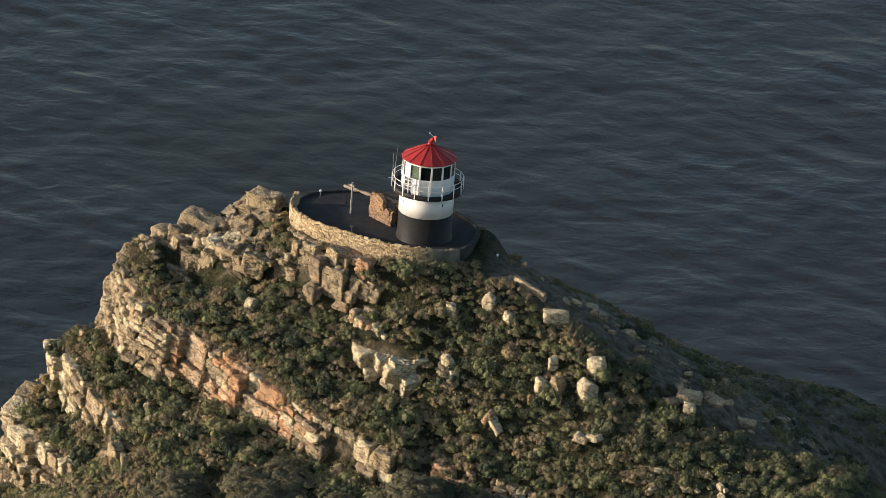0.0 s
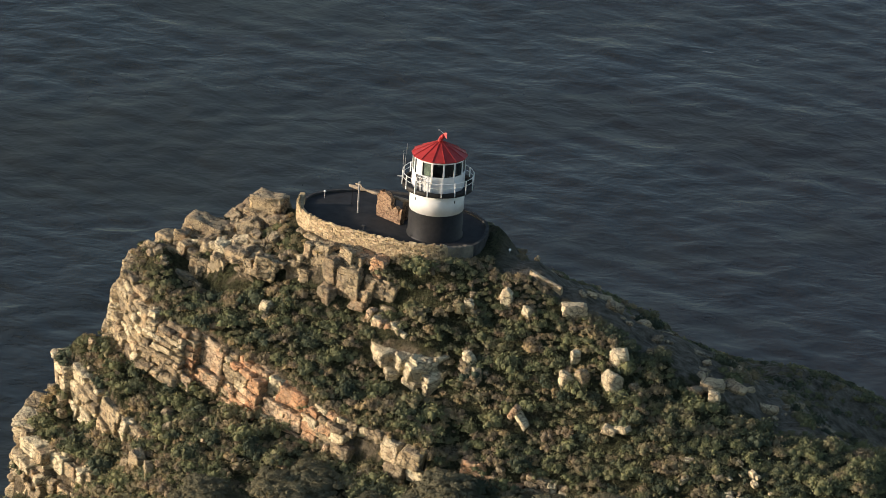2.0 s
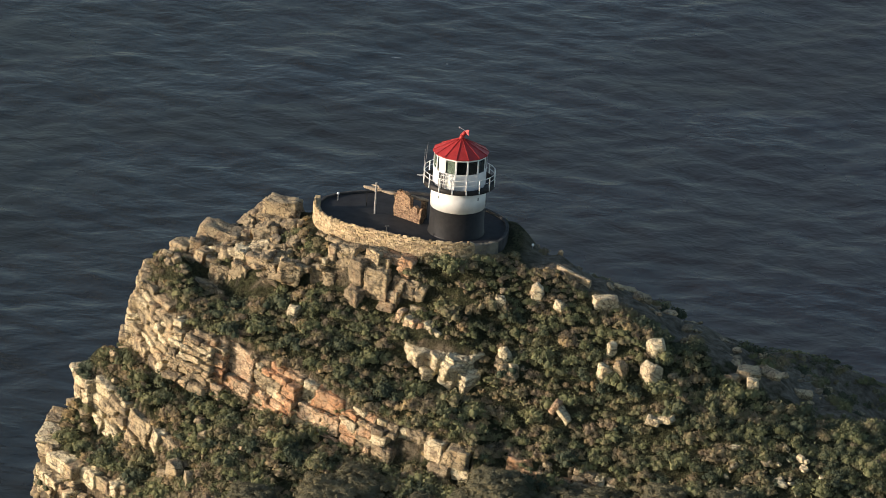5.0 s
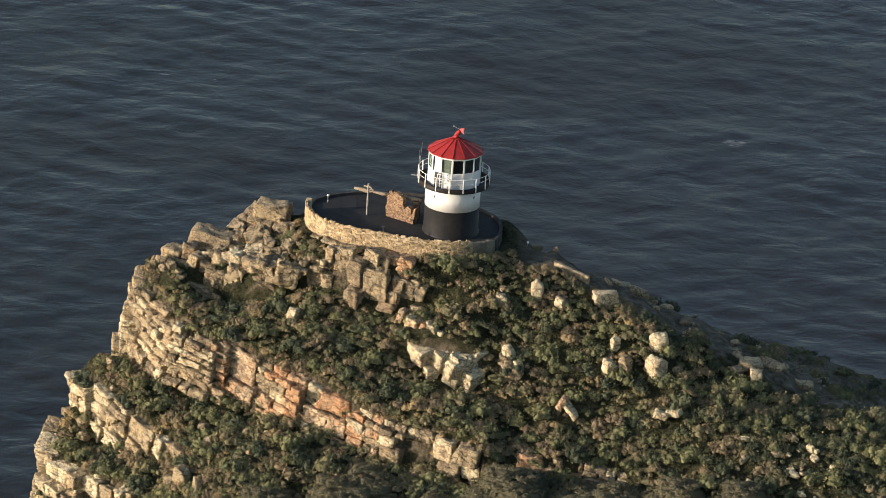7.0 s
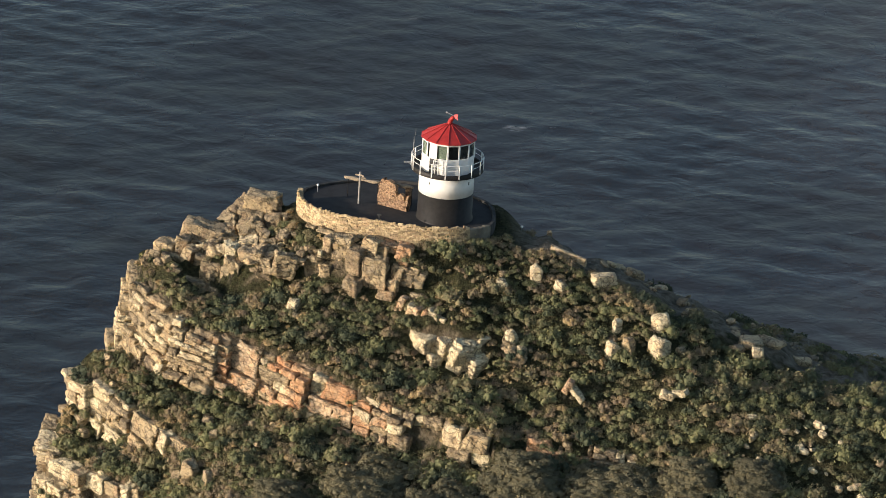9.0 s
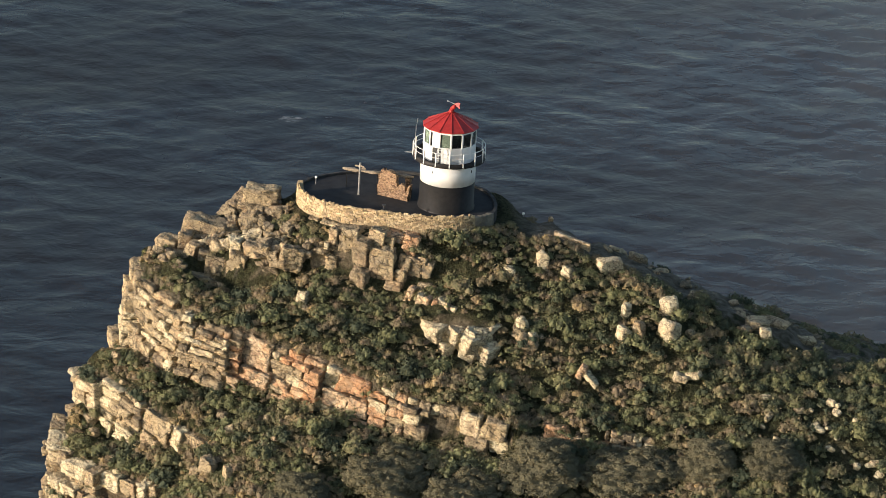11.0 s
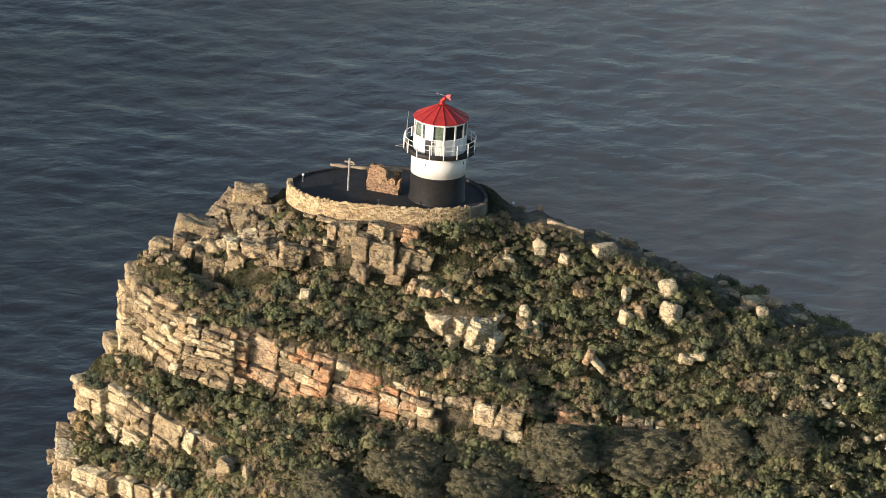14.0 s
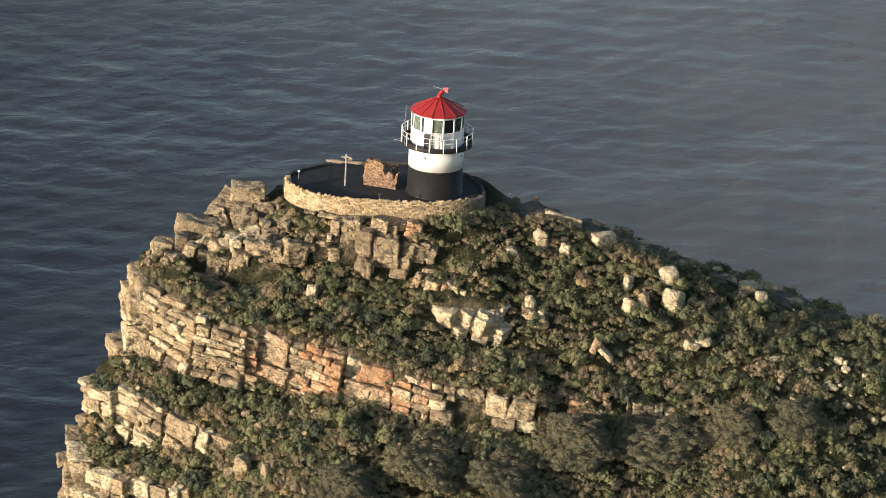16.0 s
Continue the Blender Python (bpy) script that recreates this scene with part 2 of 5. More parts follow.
def water_material():
    n = Nodes("sea_water", 0.16, spec=0.255)
    n.b.inputs["IOR"].default_value = 1.33
    small = n.noise(0.42, 2, 0.5, n.where((0.85, 1.0, 1), (0, 0, 0.1)))
    mid = n.noise(0.15, 3, 0.5, n.where((0.85, 1.0, 1), (0, 0, -0.1)), 0.3)
    nor = n.bump(mid, 0.50, 0.9, n.bump(small, 0.12, 0.40))
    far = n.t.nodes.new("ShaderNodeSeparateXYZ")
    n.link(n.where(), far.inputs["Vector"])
    # haze over the eastern sea, put into the water's colour: paler towards +x
    haze = n.math("ADD", n.math("MULTIPLY_ADD", far.outputs["X"], 0.0041, -0.66), n.math("MULTIPLY", n.noise(0.008, 3, 0.5), 0.5))
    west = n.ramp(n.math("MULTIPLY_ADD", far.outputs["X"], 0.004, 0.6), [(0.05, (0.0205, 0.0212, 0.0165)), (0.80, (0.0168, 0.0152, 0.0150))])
    col = n.mix(n.ramp(haze, [(0.10, (0.0,) * 3), (0.95, (1.0,) * 3)]), west, (0.108, 0.101, 0.093))
    foam = n.math("MULTIPLY", n.ramp(n.noise(0.035, 5, 0.62, n.where((0.5, 1.2, 1))), [(0.715, (0,) * 3), (0.77, (0.75,) * 3)]),
                  n.ramp(n.noise(0.6, 4), [(0.42, (0,) * 3), (0.6, (1,) * 3)]))
    col = n.mix(foam, col, (0.62, 0.64, 0.65))
    wind = n.ramp(n.noise(0.012, 5, 0.6, n.where((0.6, 1.3, 1), (0, 0, 0.35))), [(0.36, (0.15,) * 3), (0.64, (0.36,) * 3)])
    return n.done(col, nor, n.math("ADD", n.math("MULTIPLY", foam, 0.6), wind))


WATER = water_material()


# ---- mesh helpers ----
def as_mesh(name, bm, material, smooth=False):
    me = bpy.data.meshes.new(name)
    bm.normal_update()
    bm.to_mesh(me)
    bm.free()
    me.materials.append(material)
    if smooth:
        me.polygons.foreach_set("use_smooth", [True] * len(me.polygons))
    return me


def part(name, bm, material, parent=None, label="", smooth=False):
    """Links a bmesh (or ready mesh) as one object under a thing or a part."""
    me = bm if isinstance(bm, bpy.types.Mesh) else as_mesh(name, bm, material, smooth)
    ob = new(name, me)
    ob.parent = parent
    return tagged(ob, label)


def raw_mesh(name, verts, quads, material):
    """A mesh from numpy arrays of places and faces, all of three or all of four corners."""
    me = bpy.data.meshes.new(name)
    me.vertices.add(len(verts))
    me.vertices.foreach_set("co", np.ascontiguousarray(verts, np.float32).ravel())
    me.loops.add(quads.size)
    me.loops.foreach_set("vertex_index", np.ascontiguousarray(quads, np.int32).ravel())
    me.polygons.add(len(quads))
    me.polygons.foreach_set("loop_start", np.arange(0, quads.size, quads.shape[1], dtype=np.int32))
    me.update(calc_edges=True)
    me.materials.append(material)
    return me


def add_box(bm, size, m=None, bevel=0.0):
    made = bmesh.ops.create_cube(bm, size=1, matrix=(m or Matrix()) @ Matrix.Diagonal((*size, 1)))
    if bevel:
        edges = list({e for v in made["verts"] for e in v.link_edges})
        bmesh.ops.bevel(bm, geom=edges, offset=bevel, segments=1, affect="EDGES")
    return bm


def add_tube(bm, a, b, r, sides=8, r2=None):
    a, b = Vector(a), Vector(b)
    m = Matrix.Translation((a + b) / 2) @ (b - a).to_track_quat("Z", "Y").to_matrix().to_4x4()
    bmesh.ops.create_cone(bm, cap_ends=True, segments=sides, radius1=r, radius2=r if r2 is None else r2, depth=(b - a).length, matrix=m)
    return bm


def lathe(profile, sides, turn=0.0, closed=False):
    """A surface of revolution about z from (radius, height) pairs."""
    bm = bmesh.new()
    rings = []
    for r, z in profile:
        rings.append([bm.verts.new((r * math.sin(turn + 2 * math.pi * i / sides), -r * math.cos(turn + 2 * math.pi * i / sides), z)) for i in range(sides)])
    pairs = list(zip(rings, rings[1:])) + ([(rings[-1], rings[0])] if closed else [])
    for lo, hi in pairs:
        for i in range(sides):
            j = (i + 1) % sides
            bm.faces.new((lo[i], lo[j], hi[j], hi[i]))
    bmesh.ops.recalc_face_normals(bm, faces=bm.faces)
    return bm


def at_az(az, r, z):
    """A place by degrees from -y towards -x, radius and height."""
    return Vector((-r * math.sin(radians(az)), -r * math.cos(radians(az)), z))


def smooth(a, b, v):
    u = np.clip((v - a) / (b - a), 0, 1)
    return u * u * (3 - 2 * u)


def grain(x, y, size, seed):
    """Smooth random relief between -1 and 1 at the given size."""
    table = np.random.RandomState(seed).uniform(-1, 1, (64, 64))
    gx, gy = x / size, y / size
    i, j = np.floor(gx).astype(int), np.floor(gy).astype(int)
    u, v = gx - i, gy - j
    u, v = u * u * (3 - 2 * u), v * v * (3 - 2 * v)
    pick = lambda a, b: table[(i + a) % 64, (j + b) % 64]
    return (pick(0, 0) * (1 - u) + pick(1, 0) * u) * (1 - v) + (pick(0, 1) * (1 - u) + pick(1, 1) * u) * v


def chipped(p, rs, dims, chips, depth=(0.74, 0.95)):
    """Cuts corners and edges off a body of that size by random planes."""
    half = np.array(dims) / 2
    for _ in range(chips):
        n = rs.choice([-1, 1], 3) * rs.uniform(0.05, 1.0, 3) ** 1.4 / half
        n /= np.linalg.norm(n)
        over = p @ n - (np.abs(n) @ half) * rs.uniform(*depth)
        p = p - n * np.maximum(over, 0)[:, None]
    return p


def box_grid(dims, cells):
    """Places and faces of a box's skin, with so many cells along x, y and z."""
    verts, quads, count = [], [], 0
    for axis in range(3):
        a, b = (axis + 1) % 3, (axis + 2) % 3
        na, nb = cells[a] + 1, cells[b] + 1
        u, v = np.meshgrid(np.linspace(-0.5, 0.5, na), np.linspace(-0.5, 0.5, nb), indexing="ij")
        i = np.arange(na * nb).reshape(na, nb)
        face = np.stack([i[:-1, :-1], i[1:, :-1], i[1:, 1:], i[:-1, 1:]], -1).reshape(-1, 4)
        for side in (-0.5, 0.5):
            p = np.empty((na * nb, 3))
            p[:, a], p[:, b], p[:, axis] = u.ravel(), v.ravel(), side
            verts.append(p)
            quads.append((face if side > 0 else face[:, ::-1]) + count)
            count += len(p)
    verts, quads = np.vstack(verts), np.vstack(quads)
    _, first, again = np.unique(np.round(verts * 1e4).astype(int), axis=0, return_index=True, return_inverse=True)
    return verts[first] * np.array(dims), again.reshape(-1)[quads]


def lumps(p, at, size, broken=1.0):
    """Uneven relief at the places p of a body that stands at the place at: slow swells, and facets parted by clefts."""
    off, move = Vector(at), []
    for q in p:
        q = Vector(q)
        w = q + off
        w.z += 0.20 * w.x - 0.06 * w.y
        v = w + noise.noise_vector(w * 0.8) * 0.5
        near, cells = noise.voronoi(Vector((v.x * 1.5, v.y * 1.5, v.z * 2.1)))
        step = noise.cell(cells[0] * 7.3 + Vector((0.5, 0.5, 0.5)))
        cleft = max(0.0, 1 - (near[1] - near[0]) / 0.13)
        inward = -q.normalized() if q.length > 1e-4 else q
        move.append(noise.noise_vector(w * 0.9) * 0.07 + noise.noise_vector(w * 2.6) * 0.05 + noise.noise_vector(w * 5.5) * 0.035 + inward * broken * (0.13 * step + 0.15 * cleft))
    return np.array(move) * size


# ---- the lie of the land ----
SEA_LEVEL = -238.0
# ledges of bedrock: (x, y, height of the top, height of the face); uphill is to the left along each
LEDGES = {
    "crest": [(-25.2, 0.2, -5.7, 0.6), (-21.6, 1.5, -5.0, 1.0), (-21.1, 1.7, -2.8, 2.2), (-18.2, 2.8, -2.8, 1.6), (-17.3, 3.3, -2.0, 1.4), (-16.5, 4.2, -1.3, 2.0), (-14.0, 3.7, -1.3, 1.7)],
    "upper": [(-21.0, -2.6, -3.2, 2.0), (-18.0, -4.3, -2.7, 2.2), (-14.5, -4.8, -2.4, 2.0), (-11.0, -4.6, -1.9, 2.2), (-8.0, -6.0, -1.6, 2.6), (-5.5, -6.9, -1.5, 2.4), (-2.6, -7.2, -1.6, 1.8), (0.2, -7.5, -2.1, 1.6)],
    "shelf": [(-21.2, -0.2, -3.4, 1.3), (-18.0, -1.5, -2.7, 1.4), (-14.8, -2.0, -2.0, 1.3), (-12.8, -1.6, -1.5, 1.1)],
    "brow": [(-18.6, 1.2, -2.8, 0.9), (-16.4, 1.7, -1.8, 1.1), (-13.6, 1.2, -1.2, 1.0)],
    "under": [(-12.4, -1.2, -1.0, 1.2), (-10.4, -2.7, -0.95, 1.6), (-7.6, -4.4, -0.95, 1.7), (-4.4, -5.5, -0.95, 1.6), (-1.6, -6.0, -1.0, 1.4), (1.0, -6.1, -1.4, 1.2)],
    "middle": [(-3.6, -10.9, -6.3, 1.2), (-2.0, -11.4, -6.5, 1.8), (0.6, -11.9, -6.8, 2.0), (2.6, -12.2, -7.3, 1.4)],
    "main": [(-26.2, 1.2, -5.2, 6.5), (-26.9, -1.0, -5.6, 7.0), (-24.8, -4.9, -6.4, 6.0), (-21.4, -9.2, -7.4, 5.0), (-18.5, -9.7, -8.0, 4.5), (-15.0, -11.5, -8.9, 3.8), (-11.5, -13.0, -9.6, 3.2), (-8.0, -15.2, -10.6, 3.0), (-4.2, -17.0, -11.4, 2.7), (-0.6, -18.4, -11.6, 3.0), (2.7, -19.9, -11.9, 3.2)],
    "foot": [(6.0, -19.6, -12.2, 1.1), (8.8, -19.8, -12.5, 1.4), (12.4, -20.0, -13.0, 1.2), (14.8, -20.2, -13.4, 1.0)],
    "lower": [(-31.4, -4.2, -13.3, 4.2), (-31.2, -5.6, -13.4, 4.2), (-28.2, -9.0, -13.3, 3.6), (-24.8, -12.4, -14.9, 2.6), (-21.6, -14.4, -15.7, 1.2)],
    "lowest": [(-33.4, -5.4, -17.0, 6.0), (-33.9, -10.4, -18.4, 6.0), (-30.6, -13.0, -18.9, 4.6), (-27.6, -14.9, -19.2, 3.0), (-25.6, -16.2, -18.9, 1.2)],
}
# the rim of the sea cliff, with the hill on its left
EDGE = [(34.0, 90.0), (22.0, 50.0), (14.0, 26.0), (6.0, 14.5), (-2.5, 10.0), (-7.5, 9.3), (-11.4, 7.2), (-14.4, 5.8), (-17.0, 5.2), (-22.0, 2.9), (-26.6, 0.3), (-30.9, -4.2), (-33.5, -9.0), (-35.0, -15.0), (-36.3, -40.0)]
# general height of the hill on an eight-metre lattice, south to north, from x = -40, y = -36
LATTICE = np.array([
    (-39.7, -33.2, -29.4, -28.3, -26.9, -27.2, -28.5, -24.3, -21.3, -21.6, -22.0),
    (-33.3, -26.7, -19.2, -19.6, -19.8, -15.8, -17.8, -14.7, -14.5, -16.1, -16.3),
    (-25.3, -26.2, -18.9, -13.7, -17.2, -14.1, -13.5, -15.7, -11.6, -10.4, -9.9),
    (-23.7, -24.0, -15.6, -13.7, -8.7, -7.8, -9.3, -4.5, -6.2, -9.5, -10.2),
    (-31.9, -13.8, -5.0, -1.6, 0.2, 0.8, 1.6, -1.7, -7.5, -8.9, -16.3),
    (-31.1, -13.5, -5.2, -3.1, -2.2, 1.3, -3.3, -8.7, -9.1, -12.9, -20.5),
    (-25.2, -13.8, -4.0, 0.7, 0.4, -4.6, -7.2, -7.2, -16.3, -16.4, -27.4),
    (-17.8, -12.2, -8.3, -9.2, -13.8, -11.9, -13.9, -15.4, -17.8, -16.2, -19.4),
])


def along(line, x, y):
    """Signed distance from a line of places (positive to its left) and how far along it the nearest place lies."""
    best, side, pos = np.full(x.shape, 1e9), np.zeros(x.shape), np.zeros(x.shape)
    for i in range(len(line) - 1):
        (ax, ay), (bx, by) = line[i][:2], line[i + 1][:2]
        ux, uy = bx - ax, by - ay
        u = np.clip(((x - ax) * ux + (y - ay) * uy) / (ux * ux + uy * uy), 0, 1)
        d = np.hypot(x - ax - u * ux, y - ay - u * uy)
        near = d < best
        best = np.where(near, d, best)
        side = np.where(near, np.sign(ux * (y - ay) - uy * (x - ax)) * d, side)
        pos = np.where(near, i + u, pos)
    return side, pos


def lattice(x, y):
    ny, nx = LATTICE.shape
    gx, gy = np.clip((x + 40) / 8, 0, nx - 1.001), np.clip((y + 36) / 8, 0, ny - 1.001)
    i, j = np.floor(gx).astype(int), np.floor(gy).astype(int)
    curve = lambda u: ((1 - u) ** 3 / 6, (3 * u ** 3 - 6 * u ** 2 + 4) / 6, (-3 * u ** 3 + 3 * u ** 2 + 3 * u + 1) / 6, u ** 3 / 6)
    z = 0
    for a, wx in enumerate(curve(gx - i)):
        for b, wy in enumerate(curve(gy - j)):
            z = z + LATTICE[np.clip(j + b - 1, 0, ny - 1), np.clip(i + a - 1, 0, nx - 1)] * wx * wy
    return z


def steps(x, y):
    """The rise and fall of the ground at the ledges."""
    z = np.zeros(np.shape(x))
    for line in LEDGES.values():
        side, pos = along(line, x, y)
        face = np.interp(pos, range(len(line)), [p[3] for p in line])
        ends = np.minimum(np.hypot(x - line[0][0], y - line[0][1]), np.hypot(x - line[-1][0], y - line[-1][1]))
        at_end = (pos <= 0.001) | (pos >= len(line) - 1.001)
        up = smooth(0.2, 0.8, side)
        rise = 0.48 * up * (1 - smooth(1.0, 6.0, side)) - 0.42 * (1 - up) * (1 - smooth(0.0, 4.5, -side))
        z = z + face * rise * np.where(at_end, 1 - smooth(0.3, 2.5, ends), 1)
    return z


def land(x, y):
    """Height of the hill."""
    x, y = np.asarray(x, float), np.asarray(y, float)
    z = lattice(x, y) + steps(x, y)
    rough = 0.35 * grain(x, y, 3.1, 3) + 0.28 * grain(x, y, 1.3, 4) + 0.18 * grain(x, y, 0.7, 5)
    # level ground for the terrace round the tower
    inside = smooth(1.35, 1.0, np.hypot((x + 3.6) / 8.6, (y - 1.6) / 6.3))
    made_up = -0.85 + 0.75 * smooth(3.4, 5.2, x) * smooth(-1.5, 1.0, y)
    z = z * (1 - inside) + made_up * inside + rough * (1 - inside)
    # the sea cliff, and the slopes far out
    out = -along(EDGE, x, y)[0]
    out = np.where(out > 0, out, 0)
    z = z - 9.0 * out - 3.0 * grain(x, y, 4.0, 6) * smooth(0, 4, out)
    far = np.hypot(np.maximum(np.abs(x) - 40, 0), np.maximum(np.abs(y + 8) - 28, 0))
    fall = 0.75 - 0.31 * smooth(4, 12, x) * smooth(19, 21, y)
    return np.maximum(z - fall * far, SEA_LEVEL - 6)


def land_at(x, y):
    return float(land(np.array([x]), np.array([y]))[0])


def grid_mesh(name, xs, ys, height, material):
    gx, gy = np.meshgrid(xs, ys)
    verts = np.stack([gx.ravel(), gy.ravel(), height(gx, gy).ravel()], 1)
    i = np.arange(len(xs) * len(ys)).reshape(len(ys), len(xs))
    quads = np.stack([i[:-1, :-1], i[:-1, 1:], i[1:, 1:], i[1:, :-1]], -1).reshape(-1, 4)
    return raw_mesh(name, verts, quads, material)


def spread(lo, hi, step, reach, growth):
    """Even steps between lo and hi, ever wider ones out to the reach."""
    out, d = [], step
    p = 0.0
    while p < reach:
        d *= growth
        p += d
        out.append(p)
    return np.array([lo - q for q in reversed(out)] + list(np.arange(lo, hi + step / 2, step)) + [hi + q for q in out])


hill = new("ground", grid_mesh("ground", spread(-40, 52, 0.42, 260, 1.25), spread(-36, 34, 0.42, 260, 1.25), land, SOIL))
hill.data.polygons.foreach_set("use_smooth", [True] * len(hill.data.polygons))
tagged(hill, "steep scrubby headland of sandstone above the sea", "hillside", kind="structure")


def swell(x, y):
    z = 0
    rs = np.random.RandomState(11)
    for length, high, n in ((60, 0.11, 3), (30, 0.055, 5), (17, 0.045, 7), (10.5, 0.042, 10), (6.8, 0.036, 12)):
        for _ in range(n):
            a = radians(rs.uniform(14, 166))
            k = 2 * math.pi / (length * rs.uniform(0.8, 1.25))
            ph = rs.uniform(0, 6.3) + 1.4 * grain(x, y, length * 2.5, int(rs.randint(1000)))
            s = np.sin(k * (x * math.cos(a) + y * math.sin(a)) + ph)
            z = z + high * 0.5 * (s + 0.35 * s * np.abs(s))
    calm = smooth(900, 560, np.abs(x)) * smooth(1500, 900, np.abs(y - 550))
    return SEA_LEVEL + z * calm


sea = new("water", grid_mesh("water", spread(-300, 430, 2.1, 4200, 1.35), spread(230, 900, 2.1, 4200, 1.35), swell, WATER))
sea.data.polygons.foreach_set("use_smooth", [True] * len(sea.data.polygons))
tagged(sea, "dark blue-grey choppy open sea with few whitecaps", "sea", kind="structure")

# ---- terrace and its walls ----
RIM = [(-12.1, 3.2), (-11.9, 1.2), (-10.9, -0.6), (-8.7, -2.3), (-5.6, -3.6), (-2.4, -4.5), (0.6, -4.6), (2.6, -3.6),
       (3.8, -1.9), (4.3, 0.6), (3.8, 3.6), (1.2, 6.2), (-2.4, 7.9), (-6.4, 8.0), (-9.8, 6.9), (-11.6, 5.2)]


def closed_curve(points, n):
    """A smooth closed line through the points, n steps between two."""
    out, k = [], len(points)
    for i in range(k):
        p = [Vector(points[(i + d) % k]) for d in (-1, 0, 1, 2)]
        for s in range(n):
            u = s / n
            out.append(0.5 * (2 * p[1] + (p[2] - p[0]) * u + (2 * p[0] - 5 * p[1] + 4 * p[2] - p[3]) * u * u + (3 * p[1] - p[0] - 3 * p[2] + p[3]) * u ** 3))
    return out


rim = closed_curve(RIM, 8)
bm = bmesh.new()
bm.faces.new([bm.verts.new((*p, 0.0)) for p in rim])
bmesh.ops.extrude_face_region(bm, geom=list(bm.faces))
for v in list(bm.verts)[len(rim):]:
    v.co.z = -0.5
bmesh.ops.recalc_face_normals(bm, faces=bm.faces)
tagged(part("pavement", bm, TARMAC), "dark tarmac floor of the walled lookout terrace", "terrace floor", kind="structure")


def wall_run(points, thick, lo, hi, material, name, uneven=0.05, seed=1):
    """An upright wall along a line of places, with a slightly uneven top."""
    rs = np.random.RandomState(seed)
    bm = bmesh.new()
    rows = []
    for i, p in enumerate(points):
        a, b = points[max(i - 1, 0)], points[min(i + 1, len(points) - 1)]
        n = Vector((-(b - a).y, (b - a).x)).normalized() * thick / 2
        top = hi(i / (len(points) - 1)) + rs.uniform(-uneven, uneven)
        o = Vector((rs.uniform(-0.03, 0.03), rs.uniform(-0.03, 0.03)))
        rows.append([bm.verts.new((*(p - n * 1.08 + o), lo)), bm.verts.new((*(p - n + o), top - 0.06)), bm.verts.new((*(p - n * 0.8), top)),
                     bm.verts.new((*(p + n * 0.8), top)), bm.verts.new((*(p + n), top - 0.06)), bm.verts.new((*(p + n), lo))])
    for r, s in zip(rows, rows[1:]):
        for k in range(5):
            bm.faces.new((r[k], r[k + 1], s[k + 1], s[k]))
    bm.faces.new(rows[0])
    bm.faces.new(list(reversed(rows[-1])))
    bmesh.ops.recalc_face_normals(bm, faces=bm.faces)
    return as_mesh(name, bm, material)


front = [Vector(p) for p in rim[0:53]]
wall = part("terrace_wall", wall_run(front, 0.5, -1.3, lambda u: 0.62 + 0.45 * max(0, 1 - u * 22), MORTAR, "terrace_wall"), None)
tagged(wall, "curved parapet of pale rubble stone round the terrace", "stone wall", kind="structure")
rs = np.random.RandomState(19)
WALL_STONES = []
for k in range(10):
    bm = bmesh.new()
    bmesh.ops.create_cube(bm, size=1)
    bmesh.ops.bevel(bm, geom=list(bm.edges), offset=0.13, segments=1, affect="EDGES")
    for v in bm.verts:
        v.co += Vector(rs.uniform(-0.11, 0.11, 3))
    WALL_STONES.append(as_mesh("stone", bm, STONE))
lengths = np.concatenate([[0], np.cumsum([(q - p).length for p, q in zip(front, front[1:])])])
z = -0.66
while z < 0.72:
    tall = rs.uniform(0.15, 0.22)
    s = rs.uniform(0, 0.3)
    while s < lengths[-1] - 0.4:
        long = rs.uniform(0.18, 0.46)
        m = s + long / 2
        x, y = (float(np.interp(m, lengths, [p[k] for p in front])) for k in (0, 1))
        a, b = (Vector((float(np.interp(m + d, lengths, [p.x for p in front])), float(np.interp(m + d, lengths, [p.y for p in front])))) for d in (-0.2, 0.2))
        t = (b - a).normalized()
        o = Vector((t.y, -t.x)) * (0.195 + rs.uniform(-0.01, 0.04))
        ob = part("stone", WALL_STONES[rs.randint(10)], None, wall)
        ob.matrix_basis = pose(x + o.x, y + o.y, z + tall / 2 + rs.uniform(-0.07, 0.07), rs.uniform(-8, 8), rs.uniform(-20, 20), math.degrees(math.atan2(t.y, t.x))) @ Matrix.Diagonal((long * rs.uniform(0.9, 1.2), 0.2, tall * rs.uniform(0.85, 1.35), 1))
        s += long
    z += tall
flank = [Vector(p) for p in rim[52:63]]
tagged(part("terrace_wall_plastered", wall_run(flank, 0.45, -1.6, lambda u: 0.58 - 0.30 * u, CONCRETE, "terrace_wall_plastered", 0.06), None),
       "grey-brown plastered parapet on the shaded side of the terrace", "parapet wall", kind="structure")
rear = [Vector(p) for p in rim[62:] + rim[:1]]
tagged(part("terrace_kerb", wall_run(rear, 0.3, -1.6, lambda u: 0.20, DARKWALL, "terrace_kerb", 0.02), None),
       "low dark kerb along the back of the terrace", "kerb", kind="structure")

